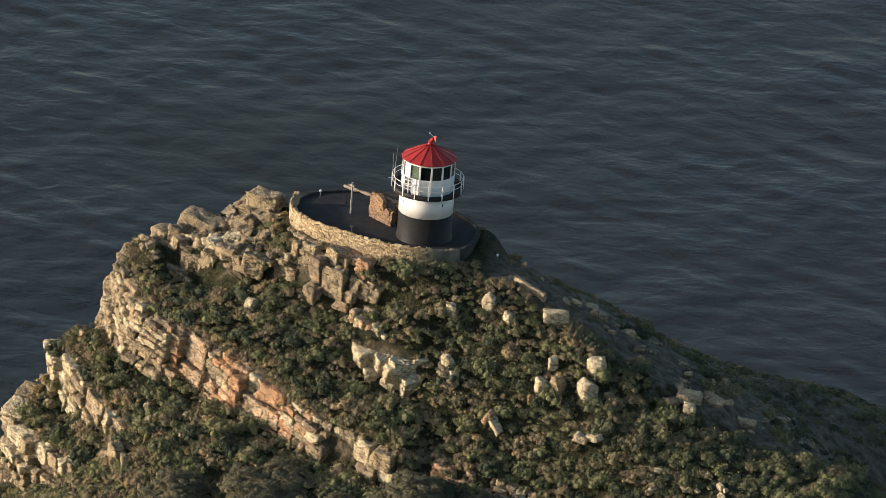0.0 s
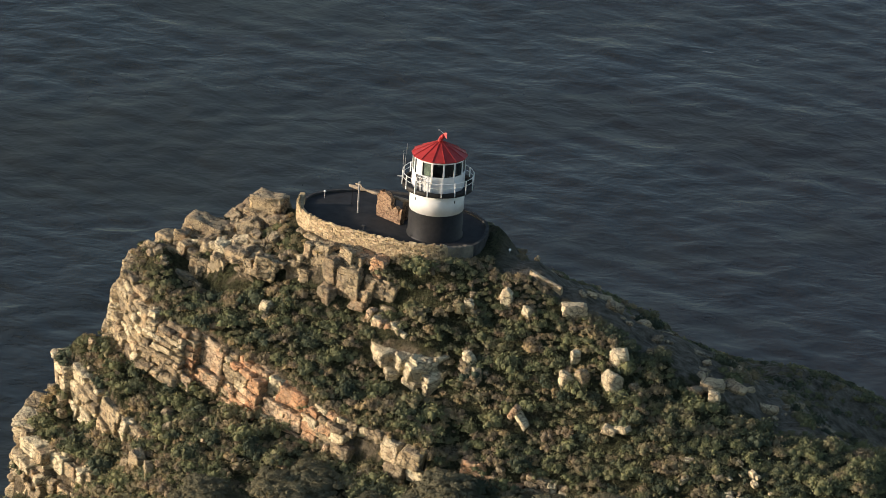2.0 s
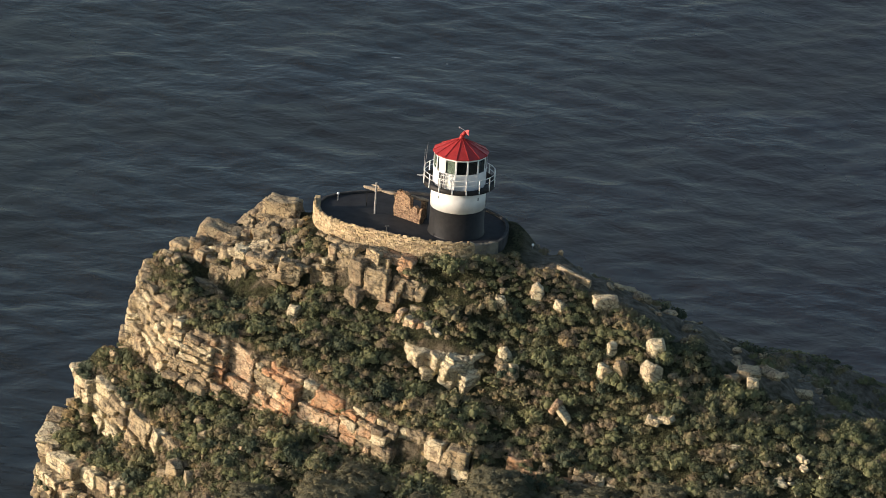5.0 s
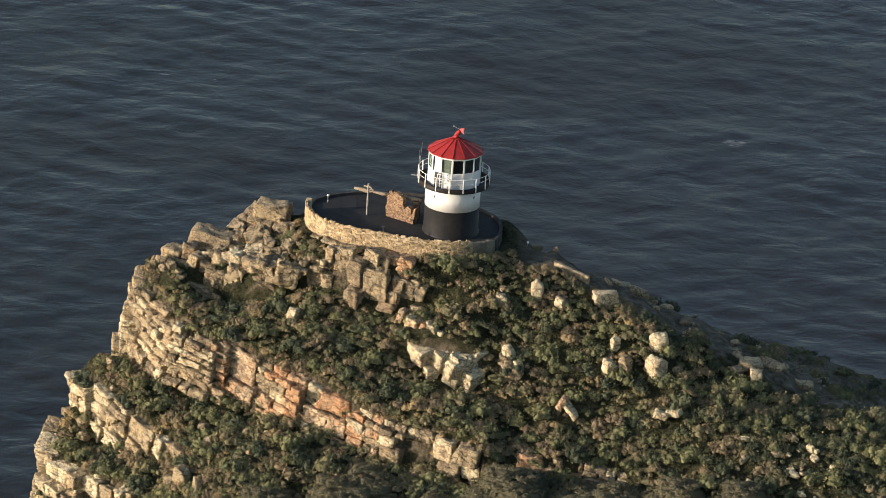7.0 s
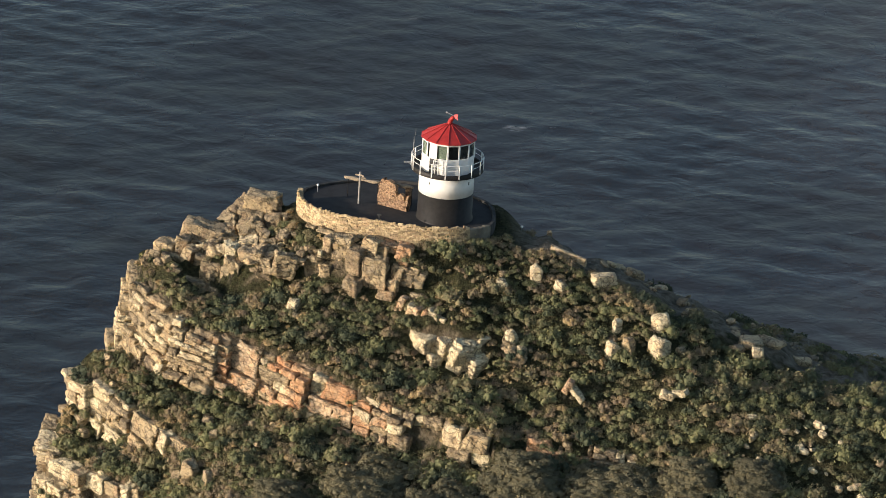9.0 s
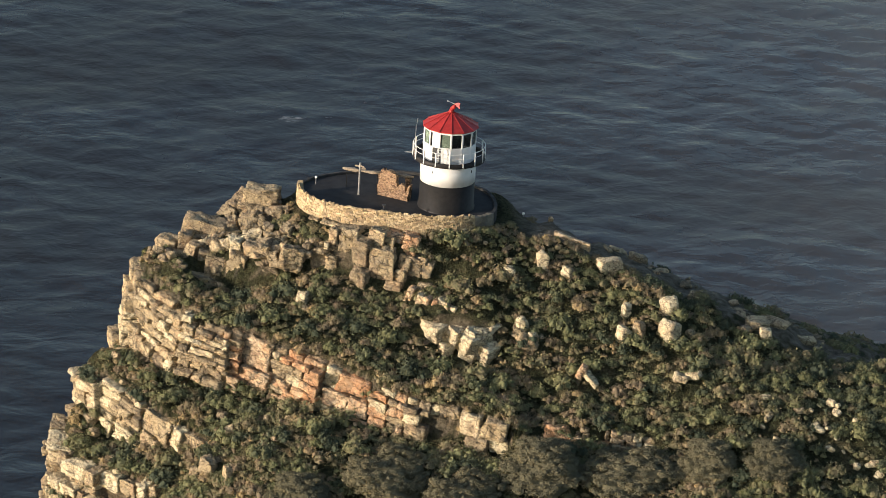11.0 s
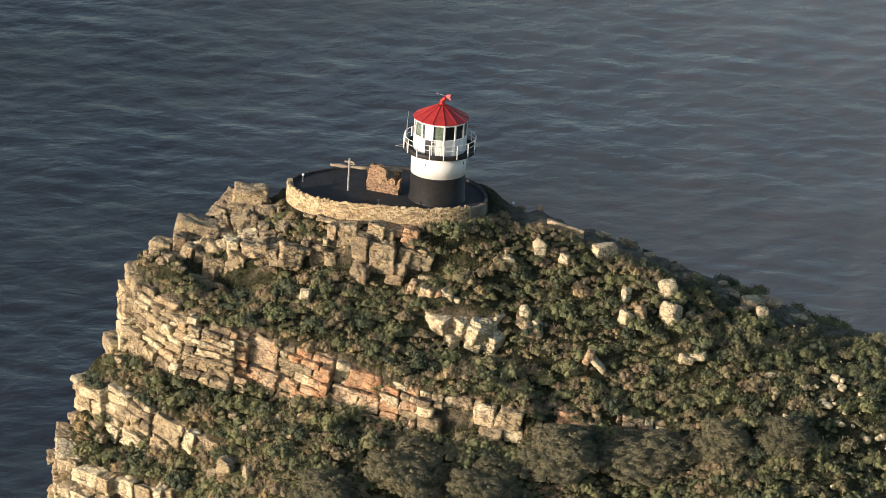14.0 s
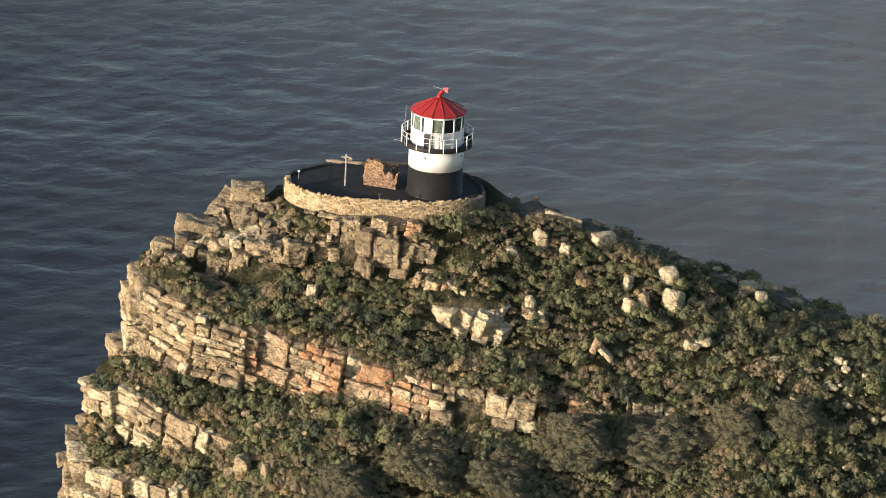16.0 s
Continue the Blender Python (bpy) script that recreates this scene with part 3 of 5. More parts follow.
# ---- lighthouse ----
tower = tagged(new("lighthouse"), "short round lighthouse, black base, white band and red roof", "lighthouse")
R = 2.33
part("base", lathe([(0.0, -0.4), (R + 0.10, -0.4), (R + 0.10, 0.12), (R + 0.02, 0.16), (R, 2.40), (0.0, 2.40)], 64), BLACK, tower, "black painted drum", True)
part("drum", lathe([(R - 0.1, 2.40), (R + 0.015, 2.404), (R + 0.015, 4.30), (R - 0.1, 4.30)], 64), WHITE, tower, "white painted drum", True)
part("gallery", lathe([(R - 0.02, 4.18), (R + 0.10, 4.22), (3.0, 4.34), (3.08, 4.36), (3.08, 4.46), (1.0, 4.46)], 56), BLACK, tower, "black gallery deck")
part("kickplate", lathe([(3.05, 4.46), (3.05, 4.78), (3.02, 4.78), (3.02, 4.46)], 56), BLACK, tower, "black kick plate", True)
for name, z, r in (("top_rail", 5.62, 0.026), ("middle_rail", 5.20, 0.021)):
    ring = [(3.04 + r * math.cos(a), z + r * math.sin(a)) for a in [2 * math.pi * k / 6 for k in range(6)]]
    part(name, lathe(ring, 56, closed=True), WHITE, tower, "white tubular rail", True)
bm = add_box(bmesh.new(), (0.085, 0.085, 1.22), pose(0, 0, 0.61), 0.012)
post_mesh = as_mesh("railing_post", bm, WHITE)
for k in range(16):
    ob = part("railing_post", post_mesh, None, tower)
    ob.matrix_basis = Matrix.Translation(at_az(8 + 22.5 * k, 3.06, 4.42)) @ pose(0, 0, 0, 0, 0, -(8 + 22.5 * k))

SIDES, TURN = 14, 19.3
WIN_LO, WIN_HI, WALL_LO, WALL_HI = 5.84, 7.12, 4.46, 7.30
APO = 2.27 * math.cos(math.pi / SIDES)
FACE = 2 * 2.27 * math.sin(math.pi / SIDES)


def facet(az):
    """The pose of a facet of the lantern: x along it, -y outwards, z up."""
    return Matrix.Translation(at_az(az, APO, 0)) @ pose(0, 0, 0, 0, 0, -az)


bm = add_box(bmesh.new(), (FACE, 0.08, WIN_LO - WALL_LO), pose(0, 0.04, (WIN_LO + WALL_LO) / 2))
apron_mesh = as_mesh("lower_panel", bm, WHITE)
bm = add_box(bmesh.new(), (FACE, 0.10, WALL_HI - WIN_HI), pose(0, 0.04, (WALL_HI + WIN_HI) / 2))
head_mesh = as_mesh("upper_panel", bm, WHITE)
bm = bmesh.new()
for s in (-1, 1):
    add_box(bm, (0.075, 0.09, WIN_HI - WIN_LO), pose(s * (FACE / 2 - 0.045), 0.035, (WIN_HI + WIN_LO) / 2), 0.01)
add_box(bm, (FACE - 0.16, 0.09, 0.05), pose(0, 0.035, WIN_LO + 0.025), 0.008)
add_box(bm, (FACE - 0.16, 0.09, 0.05), pose(0, 0.035, WIN_HI - 0.025), 0.008)
frame_mesh = as_mesh("window_frame", bm, WHITE)
bm = add_box(bmesh.new(), (FACE - 0.16, 0.012, WIN_HI - WIN_LO - 0.1), pose(0, 0.05, (WIN_HI + WIN_LO) / 2))
pane_mesh = as_mesh("pane", bm, GLASS)
bm = bmesh.new()
add_box(bm, (FACE * 0.72, 0.09, WIN_HI - WIN_LO), pose(FACE * 0.14, 0.035, (WIN_HI + WIN_LO) / 2))
add_box(bm, (0.06, 0.09, WIN_HI - WIN_LO), pose(-FACE / 2 + 0.035, 0.035, (WIN_HI + WIN_LO) / 2))
blank_mesh = as_mesh("blank_panel", bm, WHITE)
bm = add_box(bmesh.new(), (FACE * 0.18, 0.012, WIN_HI - WIN_LO), pose(-FACE * 0.33, 0.05, (WIN_HI + WIN_LO) / 2))
slit_mesh = as_mesh("pane", bm, GLASS)
for k in range(SIDES):
    az = TURN + 360 / SIDES * k
    for name, me in (("lower_panel", apron_mesh), ("upper_panel", head_mesh)):
        part(name, me, None, tower).matrix_basis = facet(az)
    if k == 1:
        panel = part("blank_panel", blank_mesh, None, tower, "white steel panel beside a narrow pane")
        panel.matrix_basis = facet(az)
        part("pane", slit_mesh, None, panel).visible_shadow = False
    else:
        win = part("window", frame_mesh, None, tower, "white steel window frame")
        win.matrix_basis = facet(az)
        part("pane", pane_mesh, None, win).visible_shadow = False
        if k in (0, 2):
            part("blind", add_box(bmesh.new(), (FACE - 0.18, 0.01, WIN_HI - WIN_LO - 0.12), pose(0, 0.10, (WIN_HI + WIN_LO) / 2)), BLIND, win, "pale grey-green blind")
bm = add_box(bmesh.new(), (0.78, 0.06, 1.34), pose(0, -0.03, 5.13), 0.015)
door = part("door", bm, DARK, tower, "dark low door onto the gallery")
door.matrix_basis = facet(38)
part("floor", lathe([(0.0, 5.0), (2.15, 5.0), (2.15, 4.9), (0.0, 4.9)], 28), DARK, tower, "dark lantern room floor")
part("inner_drum", lathe([(0.0, 4.99), (1.75, 4.99), (1.75, 7.15), (0.0, 7.15)], 28), DARK, tower, "dark inner drum of the lantern")
part("lamp_housing", lathe([(0.0, 5.0), (0.45, 5.0), (0.45, 5.7), (0.30, 5.8), (0.32, 6.6), (0.1, 6.9), (0.0, 6.9)], 20), DARK, tower, "dark lamp housing", True)

# gate of white tubes on the gallery before the door
bm = bmesh.new()
for x in (-0.42, 0.0, 0.42):
    add_tube(bm, (x, 0, 4.46), (x, 0, 5.95), 0.032)
    add_tube(bm, (x, -0.55, 4.46), (x, -0.55, 5.95), 0.032)
for z in (5.45, 5.95):
    add_tube(bm, (-0.42, 0, z), (0.42, 0, z), 0.03)
    add_tube(bm, (-0.42, -0.55, z), (0.42, -0.55, z), 0.03)
    for x in (-0.42, 0.42):
        add_tube(bm, (x, 0, z), (x, -0.55, z), 0.03)
gate = part("ladder_cage", bm, WHITE, tower, "white tubular cage round the ladder hatch")
gate.matrix_basis = Matrix.Translation(at_az(21, 2.42, 0)) @ pose(0, 0, 0, 0, 0, -21)

# roof of fourteen sheets with raised seams
eave, tip_z = 2.40, 8.42
half = 180 / SIDES
roof = part("roof", lathe([(eave - 0.1, 7.24), (eave, 7.24), (eave, 7.31), (0.16, tip_z), (0.0, tip_z + 0.02)], SIDES, radians(-TURN + half)), RED, tower, "red painted metal roof")
bm = bmesh.new()
a, b = at_az(0, eave + 0.01, 7.33), at_az(0, 0.18, tip_z + 0.02)
add_tube(bm, a, b, 0.022, 6)
seam_mesh = as_mesh("seam", bm, RED)
for k in range(SIDES):
    part("seam", seam_mesh, None, roof).matrix_basis = pose(0, 0, 0, 0, 0, -(TURN - half + 360 / SIDES * k))
bm = bmesh.new()
tail_way = Vector((0.57, -0.82, 0.0))
side_way = Vector((0.95, -0.30, 0))
bend = [Vector((0, 0, tip_z - 0.05)), Vector((0, 0, tip_z + 0.22)), Vector((0, 0, tip_z + 0.35)) + side_way * 0.10, Vector((0, 0, tip_z + 0.62)) + side_way * 0.30]
for p, q, r1, r2 in zip(bend, bend[1:], (0.26, 0.20, 0.19), (0.20, 0.19, 0.15)):
    add_tube(bm, p, q, r1, 14, r2)
bmesh.ops.create_uvsphere(bm, u_segments=12, v_segments=8, radius=0.19, matrix=Matrix.Translation(bend[2]))
part("ventilator", bm, RED, tower, "red bent vent pipe", True)
hub = bend[3] + Vector((0, 0, 0.10))
bm = bmesh.new()
add_tube(bm, hub + tail_way * 0.35, hub - tail_way * 0.95, 0.022, 6)
bmesh.ops.create_uvsphere(bm, u_segments=10, v_segments=6, radius=0.085, matrix=Matrix.Translation(hub - tail_way * 0.95))
vane = part("weathervane", bm, STEEL, tower, "steel vane rod with a ball")
bm = bmesh.new()
shape = [(0.0, 0.10), (0.30, 0.22), (0.55, 0.26), (0.45, 0.0), (0.55, -0.26), (0.30, -0.20), (0.0, -0.10)]
left = [bm.verts.new(hub + tail_way * (0.02 + x) + Vector((0, 0, z)) + Vector((0.82, 0.57, 0)) * 0.02) for x, z in shape]
bmesh.ops.extrude_face_region(bm, geom=[bm.faces.new(left)])
for v in list(bm.verts)[len(shape):]:
    v.co -= Vector((0.82, 0.57, 0)) * 0.04
bmesh.ops.recalc_face_normals(bm, faces=bm.faces)
part("tail", bm, plain("pale_red_paint", (0.60, 0.10, 0.10), 0.5), vane, "pale red vane tail")
for az in (42.5, -48.4, 130, -140):
    bm = add_box(bmesh.new(), (0.11, 0.06, 0.26), pose(0, 0, 0), 0.01)
    part("vent_slot", bm, DARK, tower, "small dark vent").matrix_basis = Matrix.Translation(at_az(az, R + 0.01, 3.62)) @ pose(0, 0, 0, 0, 0, -az)
for az, z1, lean in ((82, 7.35, 0.0), (93, 7.8, 0.22)):
    bm = add_tube(bmesh.new(), at_az(az, 3.05, 4.4), at_az(az, 3.05 - lean, z1), 0.028, 6, 0.012)
    part("antenna", bm, STEEL, tower, "thin whip aerial")
bm = add_tube(bmesh.new(), at_az(104, 2.9, 4.45), at_az(104, 3.75, 4.50), 0.035, 6)
add_tube(bm, at_az(98, 3.05, 4.75), at_az(104, 3.75, 4.50), 0.018, 6)
part("bracket", bm, STEEL, tower, "steel arm reaching out from the gallery")

# ---- on the terrace ----
ruin = tagged(new("memorial_wall"), "rough brown stone wall piece standing on the terrace", "stone wall")
rs = np.random.RandomState(5)
bm = bmesh.new()
outline = [(0.0, 0.0), (2.9, 0.0), (3.0, 0.8), (3.15, 1.5), (2.96, 1.40), (2.80, 0.98), (2.66, 0.80), (2.54, 1.30), (2.25, 1.50), (1.98, 1.25), (1.86, 1.10), (1.76, 1.5), (1.72, 1.95), (1.4, 2.25), (0.95, 2.42),
           (0.58, 2.30), (0.50, 2.48), (0.20, 2.36), (0.30, 2.18), (0.04, 2.12), (0.12, 1.90), (-0.08, 1.78), (0.04, 1.5), (-0.06, 0.8)]
fr = [bm.verts.new((x, -0.2, z)) for x, z in outline]
bmesh.ops.extrude_face_region(bm, geom=[bm.faces.new(fr)])
for v in list(bm.verts)[len(outline):]:
    v.co.y = 0.2
bmesh.ops.recalc_face_normals(bm, faces=bm.faces)
bmesh.ops.triangulate(bm, faces=bm.faces)
for axis, most in (((1, 0, 0), 15), ((0, 0, 1), 12)):
    for k in range(1, most):
        bmesh.ops.bisect_plane(bm, geom=list(bm.verts) + list(bm.edges) + list(bm.faces), plane_co=Vector(axis) * 0.2 * k, plane_no=axis)
rough = lumps(np.array([v.co for v in bm.verts]), np.array((3.0, 8.0, 1.0)), 0.9, 0.5)
for v, shift in zip(bm.verts, rough):
    if v.co.z > 0.05:
        v.co += Vector(shift)
part("masonry", bm, PANEL, ruin)
ruin.matrix_basis = pose(-5.4, 2.75, 0, 0, 0, math.degrees(math.atan2(-1.7, 2.35)))

beam = tagged(new("timber_rail"), "long weathered beam on slim dark posts on the terrace", "rail")
for p, q in (((-8.35, 4.55, 1.70), (-5.2, 3.05, 1.74)), ((-4.1, 2.75, 1.80), (-2.5, 2.15, 1.74))):
    way = Vector(q) - Vector(p)
    mid = (Vector(p) + Vector(q)) / 2
    v, f = box_grid((way.length, 0.32, 0.26), (14, 3, 3))
    v[:, 1:] *= (0.78 + 0.22 * np.sin(v[:, 0] * 3.1 + p[0]) + 0.10 * np.sin(v[:, 0] * 7.7))[:, None]
    v = v + lumps(v, mid, 0.9, 0.4)
    part("rail", raw_mesh("rail", v, f, WOOD), None, beam).matrix_basis = Matrix.Translation(mid) @ pose(0, 0, 0, 0, -math.degrees(math.asin(way.z / way.length)), math.degrees(math.atan2(way.y, way.x)))
    for e in (Vector(p) + way * 0.12, Vector(p) + way * 0.9):
        part("leg", add_box(bmesh.new(), (0.055, 0.055, 1.66), pose(e.x, e.y, 0.83), 0.008), BLACK, beam)
pier = part("stone_pier", wall_run([Vector((-3.15, 2.55)), Vector((-2.75, 2.35))], 0.4, 0.0, lambda u: 1.66, PANEL, "stone_pier", 0.05), None)
tagged(pier, "short brown stone pier beside the lighthouse", "pier")

sign = tagged(new("signpost"), "grey signpost with short weathered timber pointing arms", "signpost")
sign.location = (-7.13, 2.62, 0.0)
part("post", add_tube(bmesh.new(), (0, 0, 0), (0, 0, 2.87), 0.085, 10), plain("weathered_pole", (0.34, 0.32, 0.29), 0.7, 0.0, 0.3, 0.4), sign, "weathered grey pole")
for az, z, long in ((-60, 2.62, 0.62), (-20, 2.36, 0.55), (70, 2.45, 0.5), (150, 2.55, 0.5)):
    bm = bmesh.new()
    pts = [(0.05, -0.07), (long - 0.1, -0.07), (long, 0.0), (long - 0.1, 0.07), (0.05, 0.07)]
    fr = [bm.verts.new((x, -0.02, y)) for x, y in pts]
    bmesh.ops.extrude_face_region(bm, geom=[bm.faces.new(fr)])
    for v in list(bm.verts)[len(pts):]:
        v.co.y = 0.02
    bmesh.ops.recalc_face_normals(bm, faces=bm.faces)
    part("arm", bm, WOOD, sign).matrix_basis = pose(0, 0, z, 0, 0, az)

stand = tagged(new("viewing_stand"), "short dark metal stand beside the parapet", "stand")
stand.location = (-5.75, -2.7, 0.0)
part("column", add_tube(bmesh.new(), (0, 0, 0), (0, 0, 0.95), 0.06, 10), DARK, stand)
part("head", add_box(bmesh.new(), (0.34, 0.16, 0.16), pose(0, 0, 1.0), 0.04), DARK, stand)

for x, y, z, tall in ((-10.49, 5.13, 0.0, 0.56), (6.64, -0.5, -0.86, 0.22)):
    lamp = tagged(new("globe_lamp"), "small white globe lamp on a thin stem", "lamp", "globe lamps")
    lamp.location = (x, y, z)
    part("stem", add_tube(bmesh.new(), (0, 0, 0), (0, 0, tall), 0.035, 8), STEEL, lamp)
    bm = bmesh.new()
    bmesh.ops.create_uvsphere(bm, u_segments=14, v_segments=10, radius=0.115, matrix=Matrix.Translation((0, 0, tall + 0.09)))
    part("globe", bm, WHITE, lamp, "white globe", True)

kerb = part("path_wall", wall_run([Vector(p) for p in ((8.9, -3.4), (10.2, -4.0), (11.8, -4.7))], 0.34, -2.9, lambda u: -0.95 - 0.75 * u, WALL, "path_wall", 0.05), None)
tagged(kerb, "low pale stone wall beside the ridge path", "stone wall")


# ---- rocks ----
def stone_mesh(name, seed, material, chips=9, round_off=0.0):
    """A broken stone about one metre each way, with flat breaks and chipped corners."""
    rs = np.random.RandomState(seed)
    p, quads = box_grid((1, 1, 1), (6, 6, 6))
    r = np.linalg.norm(p, axis=1, keepdims=True)
    p = p * (1 - round_off) + p / r * 0.54 * round_off
    p = p @ (np.eye(3) + rs.uniform(-0.16, 0.16, (3, 3)))
    p = chipped(p, rs, (1, 1, 1), chips, (0.60, 0.86))
    return raw_mesh(name, p + lumps(p, rs.uniform(-50, 50, 3), 0.8, 0.5), quads, material)


BLOCKS = [stone_mesh("rock_block", 100 + k, ROCK, 6 + k % 6) for k in range(14)]
ROUNDED = [stone_mesh("rock", 340 + k, ROCK, 10, 0.45) for k in range(6)]
LOOSE = [stone_mesh("rock", 360 + k, ROCK, 10, 0.10) for k in range(6)]
BOULDERS = [stone_mesh("boulder", 300 + k, ROCK_PALE, 10, 0.22) for k in range(10)]


def worn_block(dims, rs, at, wear, turn, dip=0.0, chips=5):
    """A weathered block of bedrock: a skewed box with chipped corners and uneven faces."""
    p, quads = box_grid(dims, [int(min(12, max(3, round(d / 0.17)))) for d in dims])
    p = p @ (np.eye(3) + rs.normal(0, 0.07, (3, 3)) * wear)
    p = chipped(p, rs, dims, chips, (0.76, 0.97))
    spin = np.array(Matrix.Rotation(turn, 3, "Z") @ Matrix.Rotation(dip, 3, "Y"))
    p = p @ spin.T
    return p + lumps(p, at, wear), quads


def rock_block(dims, rs, at, wear, turn, material, parent, dip=0.0, chips=5):
    part("rock_block", raw_mesh("rock_block", *worn_block(dims, rs, at, wear, turn, dip, chips), material), None, parent).location = at


def ledge(name, label, line, width, bed, seed, orange, rugged, pale, massive, batter=0.05):
    """A face of jointed bedrock along a line: panels between upright joints, each a stack of beds broken into blocks."""
    rs = np.random.RandomState(seed)
    thing = tagged(new(name), label, "rock ledge", "bedrock ledges")
    pts = [Vector(p[:2]) for p in line]
    runs = [(q - p).length for p, q in zip(pts, pts[1:])]
    total, starts = sum(runs), np.concatenate([[0], np.cumsum(runs)])
    at = lambda s, k: float(np.interp(s, starts, [p[k] for p in line]))
    beds, z = [0.0], 0.0
    while z < max(p[3] for p in line) + 2.0:
        z += rs.uniform(*bed)
        beds.append(z)
    inset = {i: rs.normal(0, 0.15) * rugged - (0.34 if rs.rand() < 0.18 else 0.0) for i in range(len(beds))}
    s0 = 0.0
    while s0 < total:
        s1 = min(s0 + width[1] * rs.uniform(1.1, 2.6), total + 0.4)
        m = min((s0 + s1) / 2, total)
        a, b = max(m - 1.0, 0), min(m + 1.0, total)
        t = Vector((at(b, 0) - at(a, 0), at(b, 1) - at(a, 1))).normalized()
        dip = math.atan2(at(a, 2) - at(b, 2), b - a)
        out, drop = max(rs.normal(0, 0.24) * rugged, -0.12 if massive > 0.6 else -1.0), 0.0 if massive > 0.6 else max(0.0, rs.normal(-0.1, 0.42) * rugged)
        thick = rs.rand() < massive
        yaw = math.atan2(t.y, t.x) + rs.normal(-0.12, 0.17) * rugged
        roll = rs.normal(0, 0.07) * rugged ** 2
        along_it, inward = Vector((math.cos(yaw), math.sin(yaw))), Vector((-math.sin(yaw), math.cos(yaw)))
        face = at(m, 3) + 0.55
        x_orange = orange[0] <= at(m, 0) <= orange[1]
        i = 0
        while i < len(beds) - 1 and beds[i] < face:
            k = min(i + (rs.choice([2, 3, 4]) if thick else 2 if rs.rand() < 0.25 else 1), len(beds) - 1)
            lo, hi = beds[i], beds[k]
            course, i = inset[i], k
            if hi < drop + 0.15 or (lo > face - 0.7 and rs.rand() < 0.4):
                continue
            u = s0
            while u < s1 - 0.05:
                w = min(rs.uniform(*width) * (0.75 + 0.35 * (hi - lo) / bed[1]), s1 - u)
                if s1 - u - w < 0.35:
                    w = s1 - u
                c, u = u + w / 2, u + w
                if rs.rand() < 0.04 * rugged:
                    continue
                deep = rs.uniform(1.5, 2.2)
                proud = 0.30 + out + course + rs.normal(0, 0.17) * rugged + batter * lo - (0.22 if lo == 0 else 0)
                q = min(c, total)
                mid = Vector((at(m, 0), at(m, 1))) + along_it * (c - m) + inward * (deep / 2 - proud)
                mid = Vector((mid.x, mid.y, at(q, 2) + 0.25 - (lo + hi) / 2))
                rock = ROCK_ORANGE if x_orange and rs.rand() < 0.6 else ROCK_PALE if rs.rand() < pale else ROCK
                rock_block((w * 0.985, deep, (hi - lo) * 0.985), rs, mid, 0.7 + 0.3 * rugged, yaw + rs.normal(0, 0.04) * rugged, rock, thing, dip + roll, 3 + rs.randint(4))
        s0 = s1
    return thing


# for each ledge: its look, width of the blocks, thickness of the beds, where it is orange, how rugged, how much is pale, how much is massive
LOOKS = {
    "crest": ("crest of blocky grey sandstone above the sea cliff", (0.9, 2.2), (0.40, 0.9), (9, 9), 0.9, 0.1, 0.2),
    "upper": ("broken grey and tan sandstone outcrop below the parapet", (0.7, 1.6), (0.45, 0.9), (-2.5, 2), 1.5, 0.12, 0.55),
    "shelf": ("broken sandstone shelf on the shoulder of the hill", (0.6, 1.3), (0.35, 0.7), (9, 9), 1.4, 0.2, 0.4),
    "brow": ("low sandstone steps near the end of the parapet", (0.7, 1.4), (0.35, 0.7), (9, 9), 1.0, 0.3, 0.2),
    "under": ("brown sandstone knobs at the foot of the parapet", (0.7, 1.7), (0.4, 0.9), (-6, 2), 1.4, 0.15, 0.5),
    "main": ("thin-bedded cliff of pale tan sandstone", (0.8, 2.4), (0.28, 0.66), (-20.0, -18.0), 0.60, 0.25, 0.15),
    "band": ("long cliff band of massive orange and tan sandstone", (0.7, 1.8), (0.40, 0.8), (-18.4, -4.5), 0.68, 0.5, 0.65),
    "foot": ("low reddish sandstone ledge above dense scrub", (0.6, 1.4), (0.25, 0.55), (0, 12), 0.6, 0.3, 0.2),
    "lower": ("pale blocky sandstone ledge above the sea cliff", (1.1, 2.6), (0.35, 0.8), (9, 9), 0.65, 0.4, 0.2),
    "lowest": ("pale layered sandstone cliff over the sea", (0.8, 2.2), (0.35, 0.9), (9, 9), 0.8, 0.35, 0.25),
}
FACES = dict(LEDGES, main=LEDGES["main"][:5], band=LEDGES["main"][4:10], upper=LEDGES["upper"][1:4], under=LEDGES["under"][:4])
del FACES["middle"]
for k, (key, line) in enumerate(FACES.items()):
    label, width, bed, orange, rugged, pale, massive = LOOKS[key]
    ledge("rock_ledge", label, line, width, bed, 40 + k, orange, rugged, pale, massive, {"main": 0.16, "band": 0.12}.get(key, 0.05))

# the great block that ends the orange band
buttress = tagged(new("rock_outcrop"), "massive cracked sandstone block ending the orange cliff band", "rock outcrop")
rs = np.random.RandomState(71)
for x, y, z, size, turn in ((0.5, -17.9, -12.5, (1.7, 2.4, 1.9), -0.55), (2.2, -18.7, -12.6, (2.2, 2.6, 1.7), -0.45), (0.9, -18.4, -14.0, (1.9, 2.2, 1.4), -0.55), (2.6, -18.9, -13.9, (1.5, 2.0, 1.2), -0.4), (1.6, -17.2, -12.1, (3.0, 1.6, 0.8), -0.5)):
    rock_block(size, rs, (x, y, z), 0.9, turn, ROCK_PALE if rs.rand() < 0.7 else ROCK, buttress, 0.08, 6)

SETTLED = []


